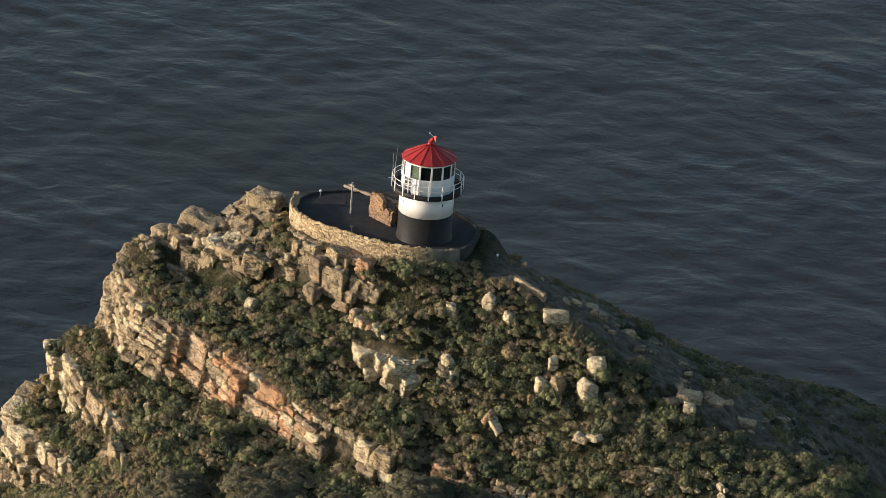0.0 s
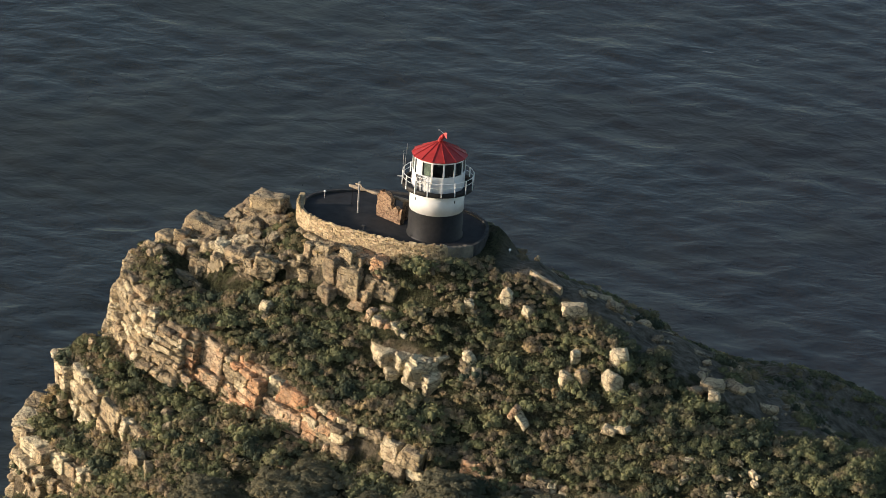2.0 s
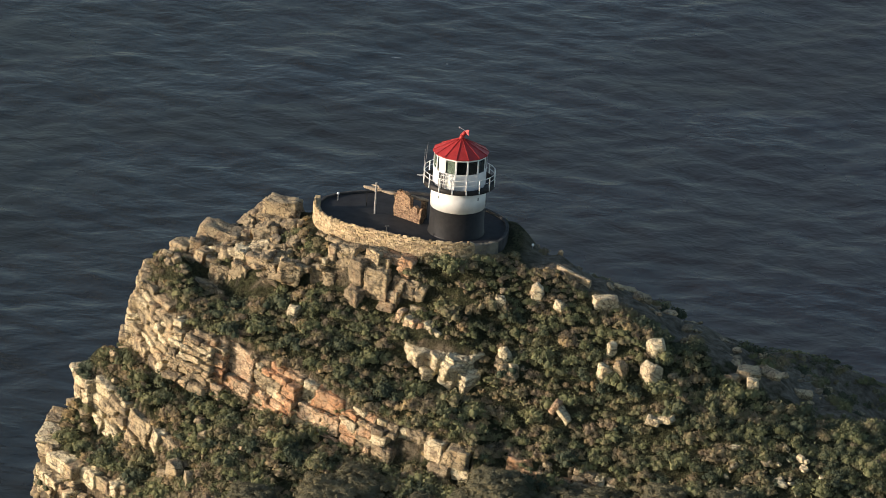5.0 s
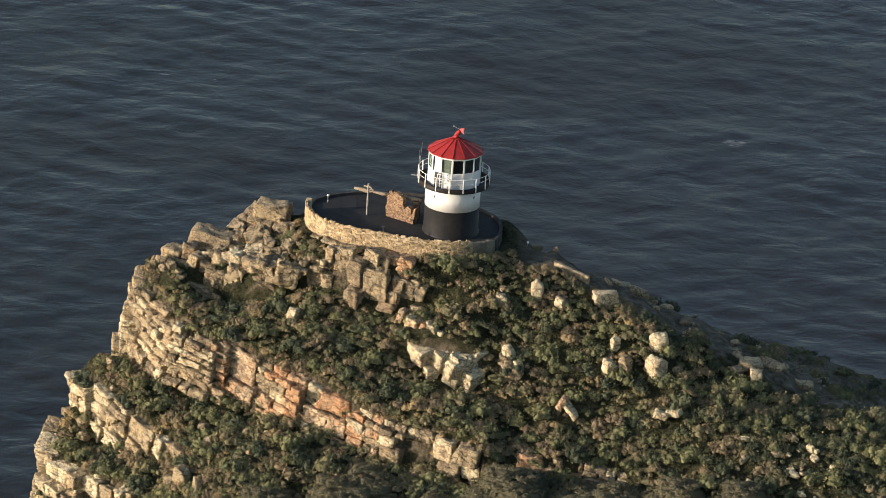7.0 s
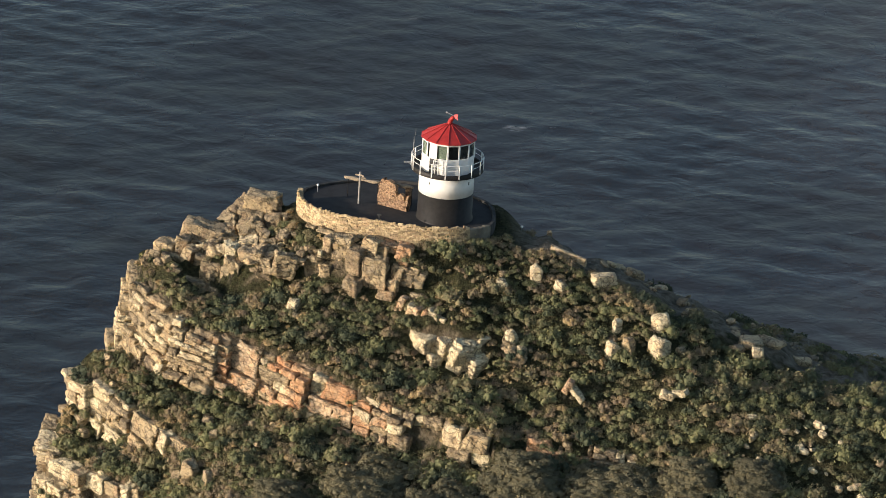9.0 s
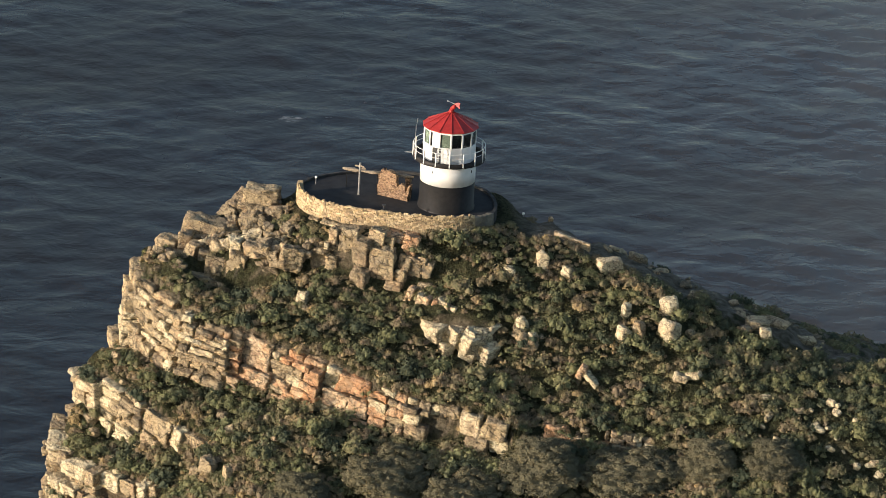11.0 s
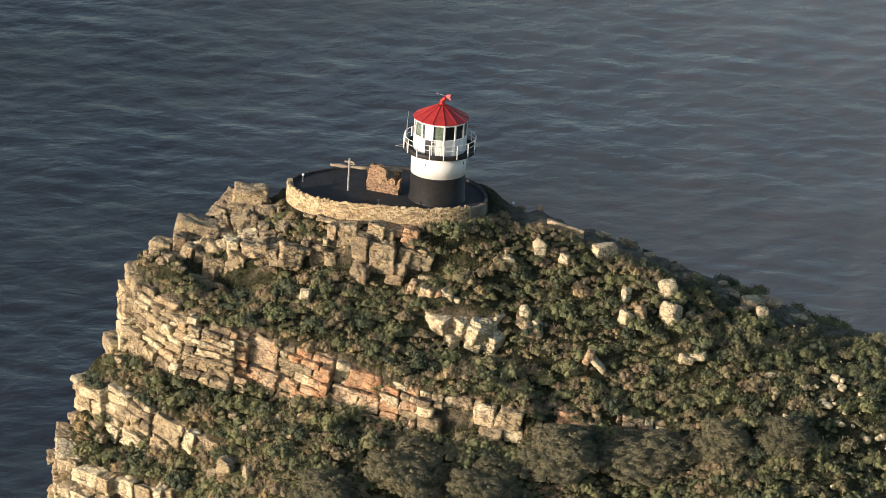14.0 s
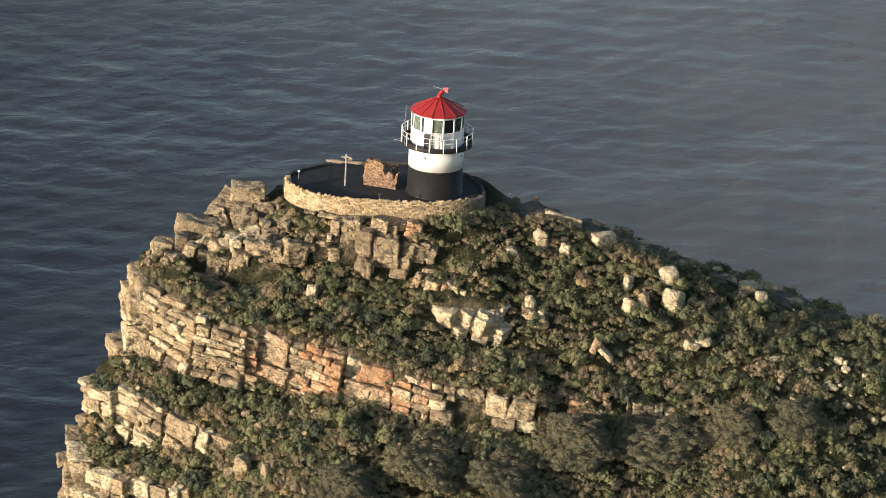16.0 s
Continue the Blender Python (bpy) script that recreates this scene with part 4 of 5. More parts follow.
def outcrop(label, seed, wear, rocks, blocks, turn=-0.25):
    """Single blocks of bedrock that belong together: middle, size, dip to the east."""
    rs = np.random.RandomState(seed)
    thing = tagged(new("rock_outcrop"), label, "rock outcrop", "rock outcrops")
    for x, y, z, w, d, h, dip in blocks:
        rock_block((w * 1.12, d * 1.1, h * 1.07), rs, (x, y, z), wear, turn + rs.normal(0, 0.16), rocks[rs.randint(len(rocks))], thing, dip, 6 + rs.randint(4))
        SETTLED.append((x, y - d / 2, w / 2))
    return thing


outcrop("tilted slab over a stair of pale blocks on the crest", 29, 0.75, (ROCK,), (
    (-20.2, 2.3, -2.75, 3.1, 2.0, 1.3, 0.20), (-22.0, 0.8, -3.8, 1.0, 1.4, 2.0, 0.25), (-21.4, -0.3, -4.2, 1.1, 1.4, 1.8, 0.25), (-20.7, -1.1, -4.4, 0.8, 1.3, 1.6, 0.2),
    (-19.7, -2.1, -4.7, 1.6, 1.4, 1.8, 0.15), (-18.6, -0.3, -3.8, 1.2, 1.5, 1.6, 0.2), (-22.3, -0.9, -5.0, 3.0, 1.5, 0.5, 0.16), (-21.5, -2.4, -5.4, 3.3, 1.5, 0.5, 0.18), (-23.3, 1.5, -4.1, 1.7, 1.6, 1.2, 0.1)))
outcrop("upright cracked grey sandstone blocks on the shoulder", 30, 0.85, (ROCK,), (
    (-17.8, -2.7, -4.4, 1.2, 1.5, 2.4, 0.1), (-16.3, -2.4, -4.2, 1.7, 1.7, 2.5, 0.15), (-15.0, -2.9, -4.0, 1.0, 1.5, 1.6, 0.1), (-11.1, -3.8, -3.5, 1.3, 1.5, 1.7, 0.15), (-10.1, -4.4, -3.5, 0.9, 1.4, 1.6, 0.1), (-12.8, -3.8, -2.9, 0.5, 0.8, 0.6, 0.0)))
outcrop("layered grey slabs capping the summit of the cliff", 31, 0.8, (ROCK,), (
    (-15.1, 4.6, -0.75, 2.7, 2.0, 1.3, 0.05), (-17.0, 4.7, -1.6, 1.3, 1.6, 0.5, 0.0), (-16.0, 4.1, -2.0, 2.2, 2.0, 1.4, 0.1), (-14.1, 3.3, -2.4, 2.0, 2.0, 1.9, 0.1), (-17.2, 3.0, -3.0, 2.0, 1.8, 1.0, 0.1),
    (-15.6, 2.4, -3.1, 1.4, 1.6, 1.1, 0.1), (-12.2, 2.0, -2.7, 1.4, 1.6, 1.7, 0.1), (-10.6, 0.2, -2.1, 2.0, 1.7, 1.6, 0.1)))
outcrop("great cracked brown-grey blocks under the parapet", 32, 0.85, (ROCK,), (
    (-6.9, -4.5, -2.7, 3.4, 1.7, 2.8, 0.06), (-7.5, -5.2, -2.2, 1.4, 1.8, 2.4, 0.06), (-6.3, -4.9, -1.3, 1.5, 1.8, 1.7, 0.05), (-5.9, -5.7, -2.8, 1.9, 2.0, 2.3, 0.05), (-7.9, -6.0, -4.3, 1.6, 1.6, 1.7, 0.1), (-8.7, -4.2, -1.4, 1.6, 1.7, 1.8, 0.1), (-9.7, -3.9, -1.5, 0.8, 1.6, 1.9, 0.1),
    (-4.2, -6.1, -2.7, 1.0, 1.3, 1.2, 0.2), (-3.2, -6.3, -3.1, 1.0, 1.3, 1.7, 0.1), (-2.4, -6.5, -3.2, 0.9, 1.2, 1.3, 0.2), (-4.6, -6.5, -4.2, 0.9, 1.2, 1.9, 0.1)), -0.42)
outcrop("reddish leaning block wedged below the parapet", 33, 0.8, (ROCK_ORANGE,), ((-3.8, -5.6, -1.5, 1.3, 1.4, 2.0, 0.35), (-4.9, -4.9, -1.1, 1.5, 1.5, 0.9, 0.1)))
outcrop("row of small tilted pale and reddish slabs in the scrub", 34, 0.7, (ROCK_PALE, ROCK_ORANGE, ROCK_PALE), (
    (-3.9, -8.0, -5.0, 0.6, 0.9, 1.5, 0.3), (-3.2, -8.9, -5.1, 0.5, 0.9, 1.2, 0.3), (-2.6, -9.3, -5.2, 0.5, 0.9, 1.1, 0.3), (-2.0, -9.7, -5.2, 0.5, 0.8, 0.9, 0.25), (-1.3, -9.8, -5.2, 1.0, 1.0, 0.9, 0.2), (-0.5, -10.2, -5.4, 0.6, 0.8, 0.5, 0.2)), -0.55)
outcrop("bright pale sandstone outcrop split by slanting cracks", 35, 0.8, (ROCK_PALE,), (
    (0.1, -10.6, -7.8, 4.2, 1.6, 2.0, 0.30), (-2.0, -10.8, -7.1, 1.7, 1.6, 1.5, 0.12), (-0.4, -11.1, -7.8, 1.2, 1.7, 2.3, 0.25), (0.7, -11.4, -8.0, 1.0, 1.7, 2.6, 0.35), (1.7, -11.5, -7.8, 1.0, 1.6, 2.2, 0.4), (2.1, -12.0, -8.7, 1.7, 1.5, 1.7, 0.3), (-1.3, -12.0, -8.5, 0.9, 0.9, 1.1, 0.1), (0.6, -12.1, -8.9, 1.4, 1.3, 0.9, 0.2), (2.7, -11.3, -7.1, 0.35, 1.4, 1.2, 0.5)), -0.85)
outcrop("grey-brown broken slabs half hidden by scrub", 36, 0.9, (ROCK,), ((5.0, -12.0, -7.8, 0.8, 1.1, 1.7, 0.4), (5.7, -12.3, -8.1, 0.9, 1.0, 1.4, 0.5), (4.8, -11.3, -6.9, 0.7, 0.9, 0.8, 0.2)))
outcrop("narrow pale and rusty slab lying down the slope", 37, 0.6, (ROCK_ORANGE, ROCK_PALE), ((9.7, -15.3, -9.1, 0.5, 0.8, 1.0, 0.5), (10.4, -15.5, -9.6, 1.5, 0.8, 0.4, 0.7)))
outcrop("two pale slabs propped together in the scrub", 38, 0.6, (ROCK_PALE,), ((17.9, -16.3, -9.2, 1.0, 0.8, 0.6, 0.25), (19.0, -16.3, -9.0, 1.2, 0.8, 0.5, -0.35)))

# jumbled blocks between the parapet and the upper ledge
jumble = tagged(new("rock_outcrop"), "jumbled grey and tan sandstone blocks below the parapet", "rock outcrop")
rs = np.random.RandomState(63)
laid = []
while len(laid) < 24:
    x, y = rs.uniform(-26, 0), rs.uniform(-9, 4.2)
    if -along(EDGE, np.array([x]), np.array([y]))[0][0] > -0.5 or math.hypot((x + 3.6) / 8.9, (y - 1.6) / 6.6) < 1.0 or y < -3.2 - 0.22 * (x + 24):
        continue
    s = rs.choice([0.6, 0.9, 1.2, 1.5], p=[0.35, 0.35, 0.22, 0.08])
    if x < -22.5:
        s = min(s, 1.0)
    if any((x - p) ** 2 + (y - q) ** 2 < (0.36 * (s + r)) ** 2 for p, q, r in laid):
        continue
    laid.append((x, y, s))
    block = part("rock_block", BLOCKS[rs.randint(len(BLOCKS))], None, jumble)
    block.matrix_basis = pose(x, y, land_at(x, y) + 0.04 * s, rs.uniform(-24, 8), rs.uniform(-4, 20), rs.uniform(-35, 35)) @ Matrix.Diagonal((s * rs.uniform(0.9, 1.5), s * rs.uniform(0.8, 1.2), s * rs.uniform(0.6, 1.0), 1))

# single boulders: x, y, height of the top, width, depth, tall, turn
for x, y, top, w, d, h, turn in (
        (17.7, -10.6, -4.2, 1.4, 1.3, 2.2, 10), (17.4, -12.6, -5.6, 1.5, 1.5, 2.0, 35), (14.9, -12.4, -5.6, 1.2, 1.3, 1.9, -30), (13.6, -12.6, -6.0, 1.3, 1.0, 1.8, 20),
        (19.3, -12.4, -6.4, 0.9, 0.9, 1.6, 50), (7.4, -6.6, -1.7, 1.2, 1.0, 1.6, -10), (13.2, -6.5, -2.2, 2.2, 1.2, 0.9, 15), (-13.0, -7.6, -4.9, 1.1, 0.8, 1.5, 60),
        (-20.2, -19.8, -15.4, 0.8, 0.7, 1.9, 30), (-21.6, -17.6, -15.6, 1.5, 1.0, 1.3, -40), (4.4, -7.7, -2.5, 1.0, 1.0, 1.1, 0), (9.4, -7.6, -2.6, 0.9, 0.9, 1.1, 40),
        (14.0, -10.7, -4.7, 0.9, 0.8, 1.3, 25), (26.0, -11.5, -6.6, 1.0, 0.8, 1.2, 0), (5.2, -11.2, -5.8, 0.9, 0.8, 1.2, -35), (6.0, -12.2, -6.7, 0.8, 0.7, 0.9, 20)):
    k = int(abs(x * 7))
    rock = tagged(new("boulder", LOOSE[k % 6] if x < -19 or y == -12.4 else BOULDERS[k % 10]), "pale weathered sandstone boulder standing among low scrub", "boulder", "boulders on the slope")
    foot = land_at(x, y)
    h = max(h, top - foot + 0.3)
    rock.matrix_basis = pose(x, y, top - h / 2, 6, -5, turn) @ Matrix.Diagonal((w, d, h, 1))

for x, y, w, d, h, turn in ((25.6, -9.6, 2.6, 1.8, 1.2, 20), (27.6, -8.6, 2.2, 1.5, 1.0, -15), (24.2, -10.8, 1.5, 1.2, 1.2, 40), (16.2, -3.2, 1.8, 1.4, 1.2, 10), (18.6, -2.0, 1.6, 1.2, 1.0, 60), (15.0, -0.6, 1.5, 1.3, 1.1, 30), (30.4, -8.0, 1.8, 1.3, 0.9, 0)):
    rock = tagged(new("boulder", ROUNDED[int(x) % 6]), "smooth grey boulder on the shaded ridge", "boulder", "boulders on the ridge")
    rock.matrix_basis = pose(x, y, land_at(x, y) + 0.05 * h, 5, 12, turn) @ Matrix.Diagonal((w, d, h, 1))

rs = np.random.RandomState(77)
made = 0
while made < 110:
    x, y = rs.uniform(-32, 40), rs.uniform(-29, 6)
    if -along(EDGE, np.array([x]), np.array([y]))[0][0] > -1.0 or math.hypot((x + 3.6) / 9.6, (y - 1.6) / 7.3) < 1.0:
        continue
    if rs.rand() > (0.9 if x < -8 or (x > 8 and y > -8) else 0.45):
        continue
    s = rs.uniform(0.3, 0.75) * (1.4 if rs.rand() < 0.12 else 0.85) * (0.7 if x > -8 else 1.0)
    rock = tagged(new("rock", LOOSE[rs.randint(len(LOOSE))]), "small loose sandstone rock half sunk in the slope", "rock", "loose rocks")
    rock.matrix_basis = pose(x, y, land_at(x, y) + 0.38 * s, rs.uniform(-20, 20), rs.uniform(-20, 20), rs.uniform(0, 360)) @ Matrix.Diagonal((s * 1.2, s, s * rs.uniform(0.6, 1.1), 1))
    made += 1


rs = np.random.RandomState(91)
for _ in range(55):
    x = rs.uniform(13, 36)
    y = rs.uniform(np.interp(x, (7, 12, 19, 25, 30, 42), (-2.4, -4.2, -5.5, -10.2, -9.4, -4.4)), np.interp(x, (7, 17, 36), (1.0, 4.0, 4.5)))
    s = rs.uniform(0.3, 1.0)
    rock = tagged(new("rock", ROUNDED[rs.randint(len(ROUNDED))]), "grey flat rock lying on the bare shaded ridge", "rock", "rocks on the ridge")
    rock.matrix_basis = pose(x, y, land_at(x, y) - 0.02 * s, rs.uniform(-10, 10), rs.uniform(5, 25), rs.uniform(0, 360)) @ Matrix.Diagonal((s * 1.5, s, s * 0.6, 1))


# pale stones in the open patches low on the slope
rs = np.random.RandomState(17)
for x, y in ((28.6, -19.2), (29.3, -21.0), (29.8, -22.6), (24.0, -19.8), (32.6, -24.2), (27.2, -27.8), (31.0, -19.6)):
    for _ in range(4):
        px, py, s = x + rs.normal(0, 0.7), y + rs.normal(0, 0.8), rs.uniform(0.3, 0.65)
        SETTLED.append((px, py - 0.3, 0.45))
        rock = tagged(new("rock", BOULDERS[rs.randint(len(BOULDERS))]), "pale broken stone in an open patch of scrub", "rock", "stones in open patches")
        rock.matrix_basis = pose(px, py, land_at(px, py) + 0.42 * s, rs.uniform(-30, 30), rs.uniform(-30, 30), rs.uniform(0, 360)) @ Matrix.Diagonal((s * 1.4, s * 0.8, s * rs.uniform(0.5, 1.2), 1))


# ---- scrub ----
def clump(seed, leaves, size, lobes):
    """Places and faces of a shrub about one metre in radius: a cushion of round lobes, close-set with leaf sprays over closed hearts."""
    rs = np.random.RandomState(seed)
    a = rs.uniform(0, 2 * math.pi, lobes)
    far = rs.uniform(0.3, 0.88, lobes)
    cent = np.stack([far * np.cos(a), far * np.sin(a), 0.42 * (1 - far) + rs.uniform(-0.05, 0.16, lobes)], 1)
    rad = rs.uniform(0.16, 0.40, lobes)
    cent[0], rad[0] = (rs.uniform(-0.15, 0.15), rs.uniform(-0.15, 0.15), 0.22), rs.uniform(0.45, 0.6)
    k = rs.choice(lobes, leaves, p=rad ** 2 / (rad ** 2).sum())
    d = rs.normal(size=(leaves, 3))
    d[:, 2] = np.abs(d[:, 2]) - 0.3
    d /= np.linalg.norm(d, axis=1, keepdims=True)
    p = cent[k] + d * (rad[k] * rs.uniform(0.72, 1.28, leaves))[:, None]
    n = d + rs.normal(scale=0.7, size=d.shape)
    n /= np.linalg.norm(n, axis=1, keepdims=True)
    u = np.cross(n, rs.normal(size=d.shape))
    u /= np.linalg.norm(u, axis=1, keepdims=True)
    v = np.cross(n, u)
    s = size * rs.uniform(0.5, 1.5, leaves)[:, None]
    verts = np.stack([p - u * s, p - v * s * 1.2, p + u * s], 1).reshape(-1, 3)
    faces = np.arange(len(verts)).reshape(-1, 3)
    ring, rows, hv, hf = 6, 2, [], []
    for c, r0 in zip(cent, rad * 0.70):
        o = len(verts) + len(hv)
        for i in range(rows + 1):
            b = 0.1 + 1.8 * i / rows
            for j in range(ring):
                e = 2 * math.pi * j / ring
                r = r0 * (1 + 0.14 * rs.uniform(-1, 1))
                hv.append((c[0] + r * math.sin(b) * math.cos(e), c[1] + r * math.sin(b) * math.sin(e), c[2] + r * math.cos(b)))
        for i in range(rows):
            for j in range(ring):
                a0, b0, c0, d0 = o + i * ring + j, o + (i + 1) * ring + j, o + (i + 1) * ring + (j + 1) % ring, o + i * ring + (j + 1) % ring
                hf += [(a0, b0, c0), (a0, c0, d0)]
    return np.vstack([verts, hv]), np.vstack([faces, hf])


def dome(seed, leaves, size):
    """Places and faces of a broad, even shrub of one metre in radius, close-set with fine leaves over a lumpy heart."""
    rs = np.random.RandomState(seed)
    wave = [(rs.normal(size=3) * f, rs.uniform(0, 6.3), h) for f, h in ((2.2, 0.15), (2.6, 0.15), (4.5, 0.09), (5.0, 0.09), (9.0, 0.06), (10.0, 0.06))]
    swell_at = lambda d: 1 + sum(h * np.sin(d @ k + p) for k, p, h in wave)
    d = rs.normal(size=(leaves, 3))
    d[:, 2] = np.abs(d[:, 2]) - 0.15
    d /= np.linalg.norm(d, axis=1, keepdims=True)
    lobes = d[:360]
    cent = lobes * (0.86 * swell_at(lobes))[:, None]
    k = rs.randint(0, len(lobes), leaves)
    d = d * 0.8 + lobes[k] * 0.5
    d /= np.linalg.norm(d, axis=1, keepdims=True)
    p = cent[k] + d * (rs.uniform(0.08, 0.16, len(lobes))[k] * rs.uniform(0.8, 1.1, leaves))[:, None]
    n = d + rs.normal(scale=0.35, size=d.shape)
    n /= np.linalg.norm(n, axis=1, keepdims=True)
    u = np.cross(n, rs.normal(size=d.shape))
    u /= np.linalg.norm(u, axis=1, keepdims=True)
    v = np.cross(n, u)
    s = size * rs.uniform(0.6, 1.5, leaves)[:, None]
    verts = np.stack([p - u * s, p - v * s * 0.9, p + u * s], 1).reshape(-1, 3)
    faces = np.arange(len(verts)).reshape(-1, 3)
    ring, rows = 24, 8
    b, e = np.meshgrid(np.linspace(0.01, 1.9, rows + 1), np.arange(ring) * 2 * math.pi / ring, indexing="ij")
    h = np.stack([np.sin(b) * np.cos(e), np.sin(b) * np.sin(e), np.cos(b)], -1).reshape(-1, 3)
    i = np.arange(len(h)).reshape(rows + 1, ring) + len(verts)
    hf = np.concatenate([np.stack([i[:-1], i[1:], np.roll(i[1:], -1, 1)], -1).reshape(-1, 3), np.stack([i[:-1], np.roll(i[1:], -1, 1), np.roll(i[:-1], -1, 1)], -1).reshape(-1, 3)])
    return np.vstack([verts, h * (0.73 * swell_at(h))[:, None]]), np.vstack([faces, hf])


KINDS = [clump(500 + k, 480, 0.068, 8) for k in range(8)]
SHRUBS = [raw_mesh("shrub", v, f, LEAF) for v, f in KINDS]
BIG = [raw_mesh("shrub", *dome(560 + k, 15000, 0.036), LEAF_GREY) for k in range(3)]

spots, cells, WIDE = [], {}, []


def free_spot(x, y, r, pack):
    near = [cells.get((int(x // 3) + a, int(y // 3) + b), ()) for a in (-1, 0, 1) for b in (-1, 0, 1)] + [WIDE]
    return all((x - p) ** 2 + (y - q) ** 2 > (pack * r + s * (pack if s < 1.5 else 0.62)) ** 2 for c in near for p, q, s in c)


rs = np.random.RandomState(8)
for x, y, r in ((-6.8, -21.9, 3.3), (5.6, -23.0, 3.4), (12.9, -23.6, 3.1), (19.4, -23.6, 2.6), (-14.6, -23.4, 2.8), (-1.0, -25.2, 2.9), (24.6, -24.6, 2.4)):
    WIDE.append((x, y, r * 1.15))
    ob = tagged(new("shrub", BIG[rs.randint(3)]), "large rounded grey-green shrub on the slope", "shrub", "large shrubs")
    ob.matrix_basis = pose(x, y, land_at(x, y) + 0.05 * r, 14, 0, rs.uniform(-40, 40)) @ Matrix.Diagonal((r * 1.15, r * 0.95, r * 0.62, 1))

cand = np.stack([rs.uniform(-34, 50, 34000), rs.uniform(-33, 14, 34000)], 1)
size = rs.choice([0.5, 0.7, 0.95, 1.25, 1.6], 34000, p=[0.12, 0.22, 0.26, 0.24, 0.16])
ok = -along(EDGE, cand[:, 0], cand[:, 1])[0] < -0.7
ok &= np.hypot((cand[:, 0] + 3.6) / 9.2, (cand[:, 1] - 1.6) / 6.9) > 1.0
for key, line in LEDGES.items():
    side, pos = along(line, cand[:, 0], cand[:, 1])
    inside = (pos > 0.001) & (pos < len(line) - 1.001)
    ok &= ~((side > -0.55) & (side < (0.8 if key in ("crest", "upper") else 0.45)) & inside & (rs.rand(len(cand)) > 0.22))
ok &= np.hypot(cand[:, 0] - 6.9, cand[:, 1] + 1.4) > 1.7
lee = np.interp(cand[:, 0], (4, 7, 12, 19, 25, 30, 42), (-2.4, -3.9, -5.4, -7.6, -11.6, -12.0, -9.5))
bare = (cand[:, 0] > 3.8) & (cand[:, 1] > lee) & ~((size < 0.8) & (cand[:, 1] > np.interp(cand[:, 0], (7, 17, 27, 31, 42), (7.5, 11.0, 11.3, 11.5, 12.5))) & (rs.rand(len(cand)) < np.where(cand[:, 0] > 26, 0.30, 0.25)))
ok &= ~(bare & (rs.rand(len(cand)) > 0.010))
ok &= ~((size > 0.75) & (cand[:, 0] < -9) & (cand[:, 1] > -5.5))
ok &= ~((size > 0.75) & (cand[:, 0] > 2.5) & (cand[:, 0] < 13) & (cand[:, 1] > -7.0))
ok &= ~((cand[:, 0] > -26) & (cand[:, 0] < -8) & (cand[:, 1] > 0) & (-along(EDGE, cand[:, 0], cand[:, 1])[0] > -2.6))
for x, y, w in SETTLED:
    ok &= np.hypot((cand[:, 0] - x) / (w + 0.05 + 0.25 * size), (cand[:, 1] - y + 0.2) / (0.5 + 0.3 * size)) > 1.0
thick = grain(cand[:, 0], cand[:, 1], 4.0, 21) + 0.5 * grain(cand[:, 0], cand[:, 1], 1.7, 22)
ok &= thick > np.where((cand[:, 1] > -4.5) & (cand[:, 0] < 4), -0.45, np.where(cand[:, 0] < -22, -0.3, -0.85))
for (x, y), r in zip(cand[ok], size[ok]):
    if free_spot(x, y, r, 0.38):
        cells.setdefault((int(x // 3), int(y // 3)), []).append((x, y, r))
        spots.append((x, y, r))
heights = land(np.array([s[0] for s in spots]), np.array([s[1] for s in spots]))
order = sorted(range(len(spots)), key=lambda i: -spots[i][2] + 0.04 * abs(spots[i][1] + 14))
single = set(order[:280])
pv, pf, count = [], [], 0
for i, ((x, y, r), z) in enumerate(zip(spots, heights)):
    k, turn, tall = rs.randint(len(KINDS)), rs.uniform(0, 2 * math.pi), rs.uniform(0.8, 1.15)
    if i in single:
        ob = tagged(new("shrub", SHRUBS[k]), "low olive-green fynbos shrub on the rocky slope", "shrub", "shrubs on the slope")
        ob.matrix_basis = pose(x, y, z - 0.15 * r, 0, 0, math.degrees(turn)) @ Matrix.Diagonal((r, r, r * tall, 1))
    else:
        v, f = KINDS[k]
        c, s = math.cos(turn), math.sin(turn)
        pv.append(np.stack([x + r * (v[:, 0] * c - v[:, 1] * s), y + r * (v[:, 0] * s + v[:, 1] * c), z - 0.15 * r + r * tall * v[:, 2]], 1))
        pf.append(f + count)
        count += len(v)
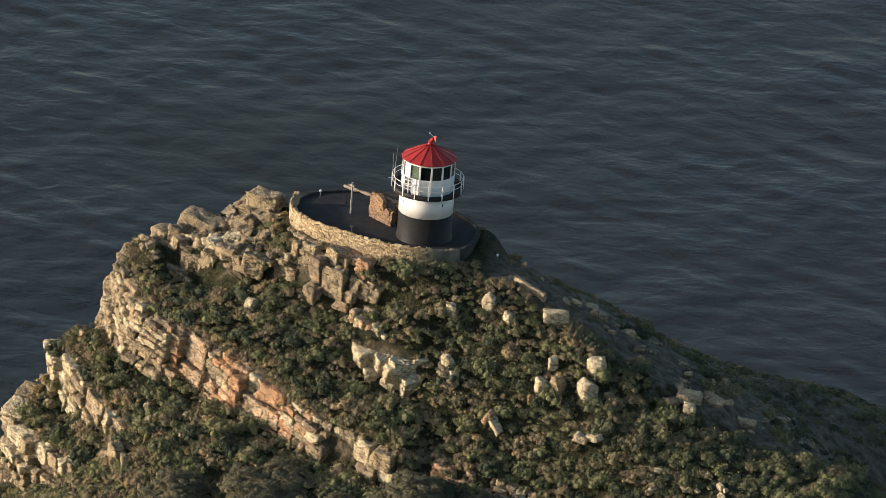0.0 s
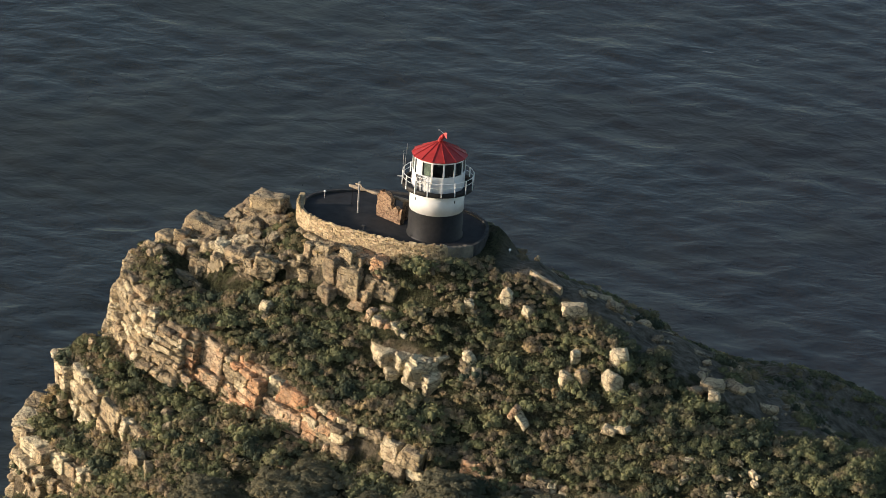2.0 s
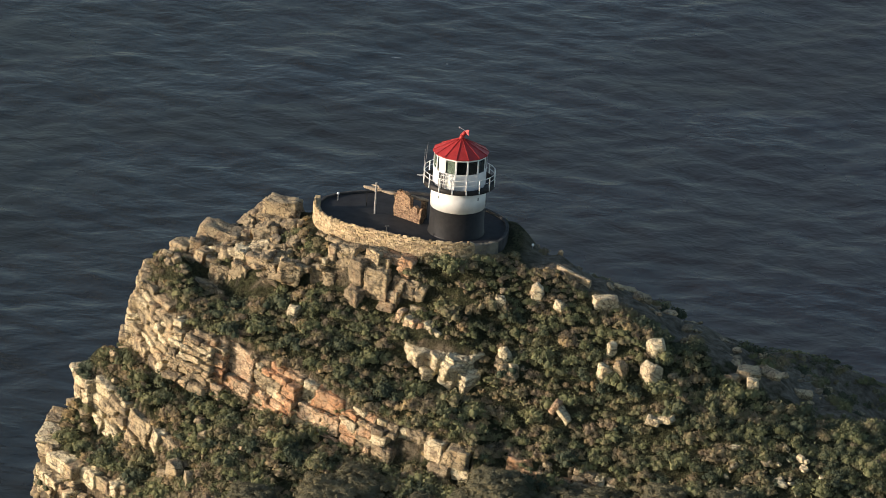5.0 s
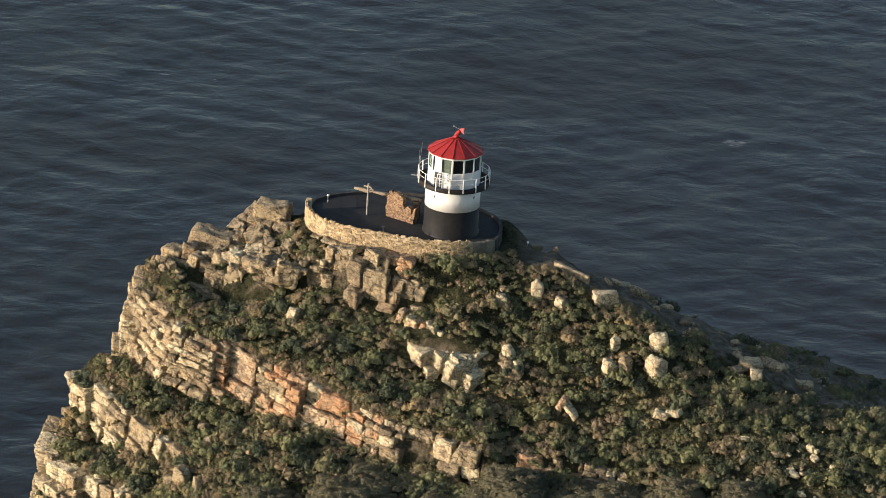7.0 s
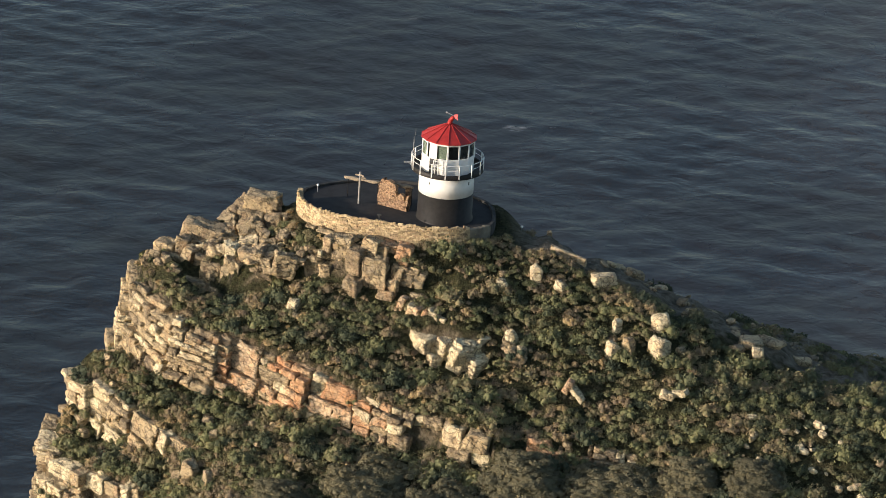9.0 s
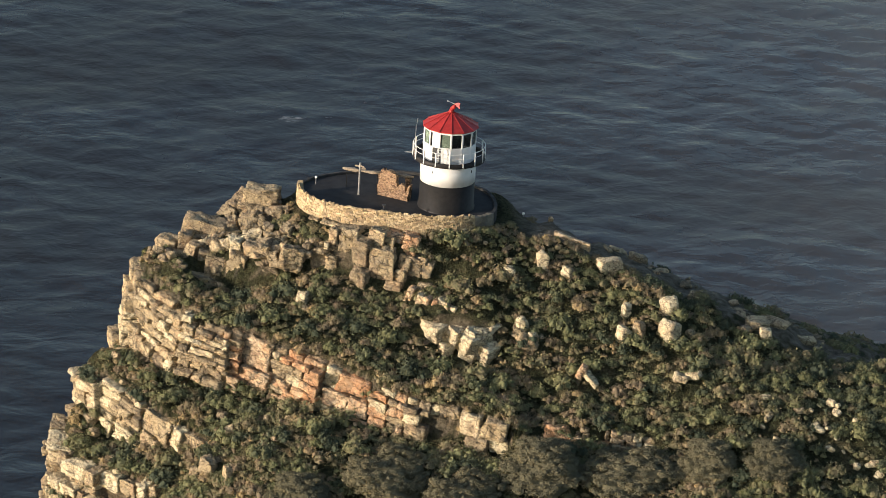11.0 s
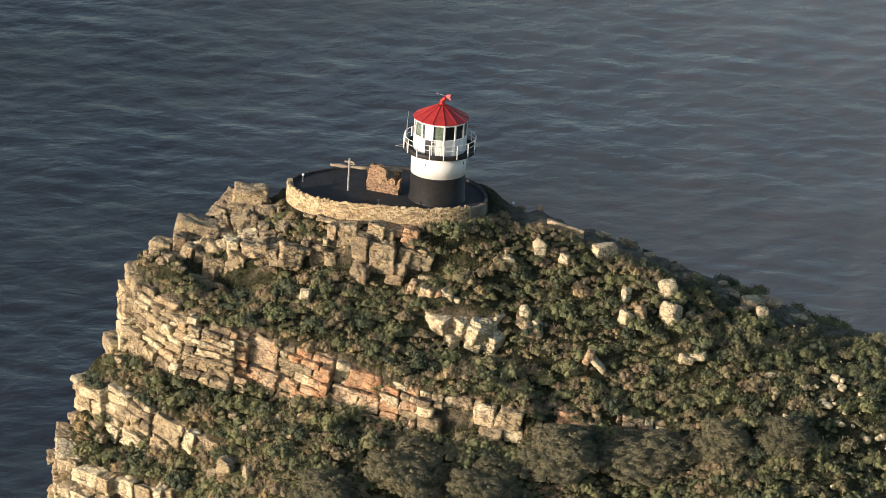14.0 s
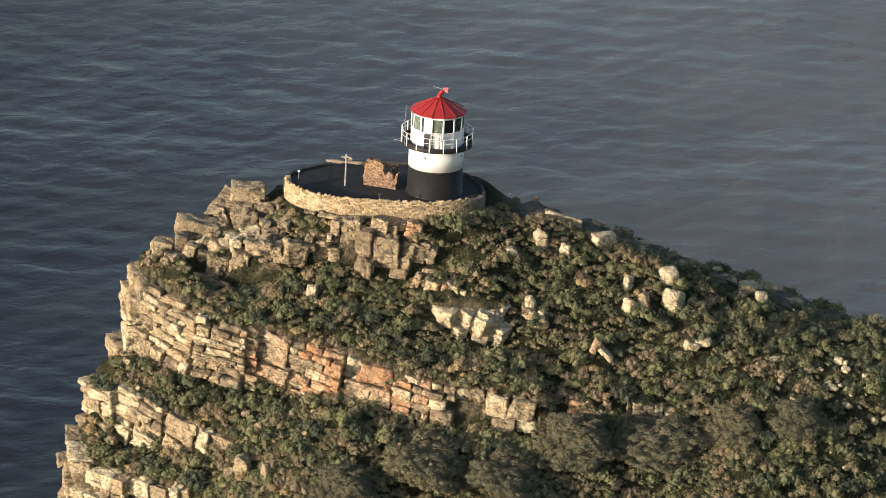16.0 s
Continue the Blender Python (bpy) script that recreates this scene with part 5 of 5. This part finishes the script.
# low tufts that fill the gaps
TUFTS = [clump(530 + k, 120, 0.13, 3) for k in range(5)]
cand = np.stack([rs.uniform(-33, 34, 9000), rs.uniform(-31, 3.5, 9000)], 1)
ok = (-along(EDGE, cand[:, 0], cand[:, 1])[0] < -0.8) & (np.hypot((cand[:, 0] + 3.6) / 9.3, (cand[:, 1] - 1.6) / 7.0) > 1.0)
ok &= ~((cand[:, 0] > 3.8) & (cand[:, 1] > np.interp(cand[:, 0], (4, 7, 12, 19, 25, 30, 42), (-2.4, -3.9, -5.4, -7.6, -11.6, -12.0, -9.5))))
for line in LEDGES.values():
    side, pos = along(line, cand[:, 0], cand[:, 1])
    ok &= ~((side > -0.5) & (side < 0.5) & (pos > 0.001) & (pos < len(line) - 1.001) & (rs.rand(len(cand)) > 0.15))
for x, y, w in SETTLED:
    ok &= np.hypot((cand[:, 0] - x) / (w + 0.05), (cand[:, 1] - y) / 0.5) > 1.0
for x, y in cand[ok]:
    r = rs.uniform(0.28, 0.5)
    if free_spot(x, y, r, 0.34):
        cells.setdefault((int(x // 3), int(y // 3)), []).append((x, y, r))
        (v, f), turn, z = TUFTS[rs.randint(5)], rs.uniform(0, 2 * math.pi), land_at(x, y)
        c, s = math.cos(turn), math.sin(turn)
        pv.append(np.stack([x + r * (v[:, 0] * c - v[:, 1] * s), y + r * (v[:, 0] * s + v[:, 1] * c), z - 0.08 * r + r * v[:, 2]], 1))
        pf.append(f + count)
        count += len(v)
# dark thicket on the far side of the ridge
cand = np.stack([rs.uniform(9, 48, 2600), rs.uniform(9, 42, 2600)], 1)
ok = (-along(EDGE, cand[:, 0], cand[:, 1])[0] < -1.0) & (cand[:, 1] > np.interp(cand[:, 0], (9, 17, 27, 31, 42, 48), (10.0, 10.5, 11.5, 15.0, 18.0, 20.0)))
for x, y in cand[ok]:
    r = rs.uniform(0.5, 1.15)
    if free_spot(x, y, r, 0.42):
        cells.setdefault((int(x // 3), int(y // 3)), []).append((x, y, r))
        (v, f), turn, z = TUFTS[rs.randint(5)], rs.uniform(0, 2 * math.pi), land_at(x, y)
        c, s = math.cos(turn), math.sin(turn)
        pv.append(np.stack([x + r * (v[:, 0] * c - v[:, 1] * s), y + r * (v[:, 0] * s + v[:, 1] * c), z - 0.35 * r + 0.8 * r * v[:, 2]], 1))
        pf.append(f + count)
        count += len(v)
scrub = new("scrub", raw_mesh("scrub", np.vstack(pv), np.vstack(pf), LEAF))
# tint: random for each bush, lower to the east from x = 13 to 26
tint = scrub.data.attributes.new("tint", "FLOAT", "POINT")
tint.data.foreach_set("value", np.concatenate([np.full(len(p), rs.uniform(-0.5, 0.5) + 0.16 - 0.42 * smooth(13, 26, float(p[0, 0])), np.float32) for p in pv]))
tagged(scrub, "dense low olive and brown fynbos scrub covering the slope", "scrub", kind="stuff")
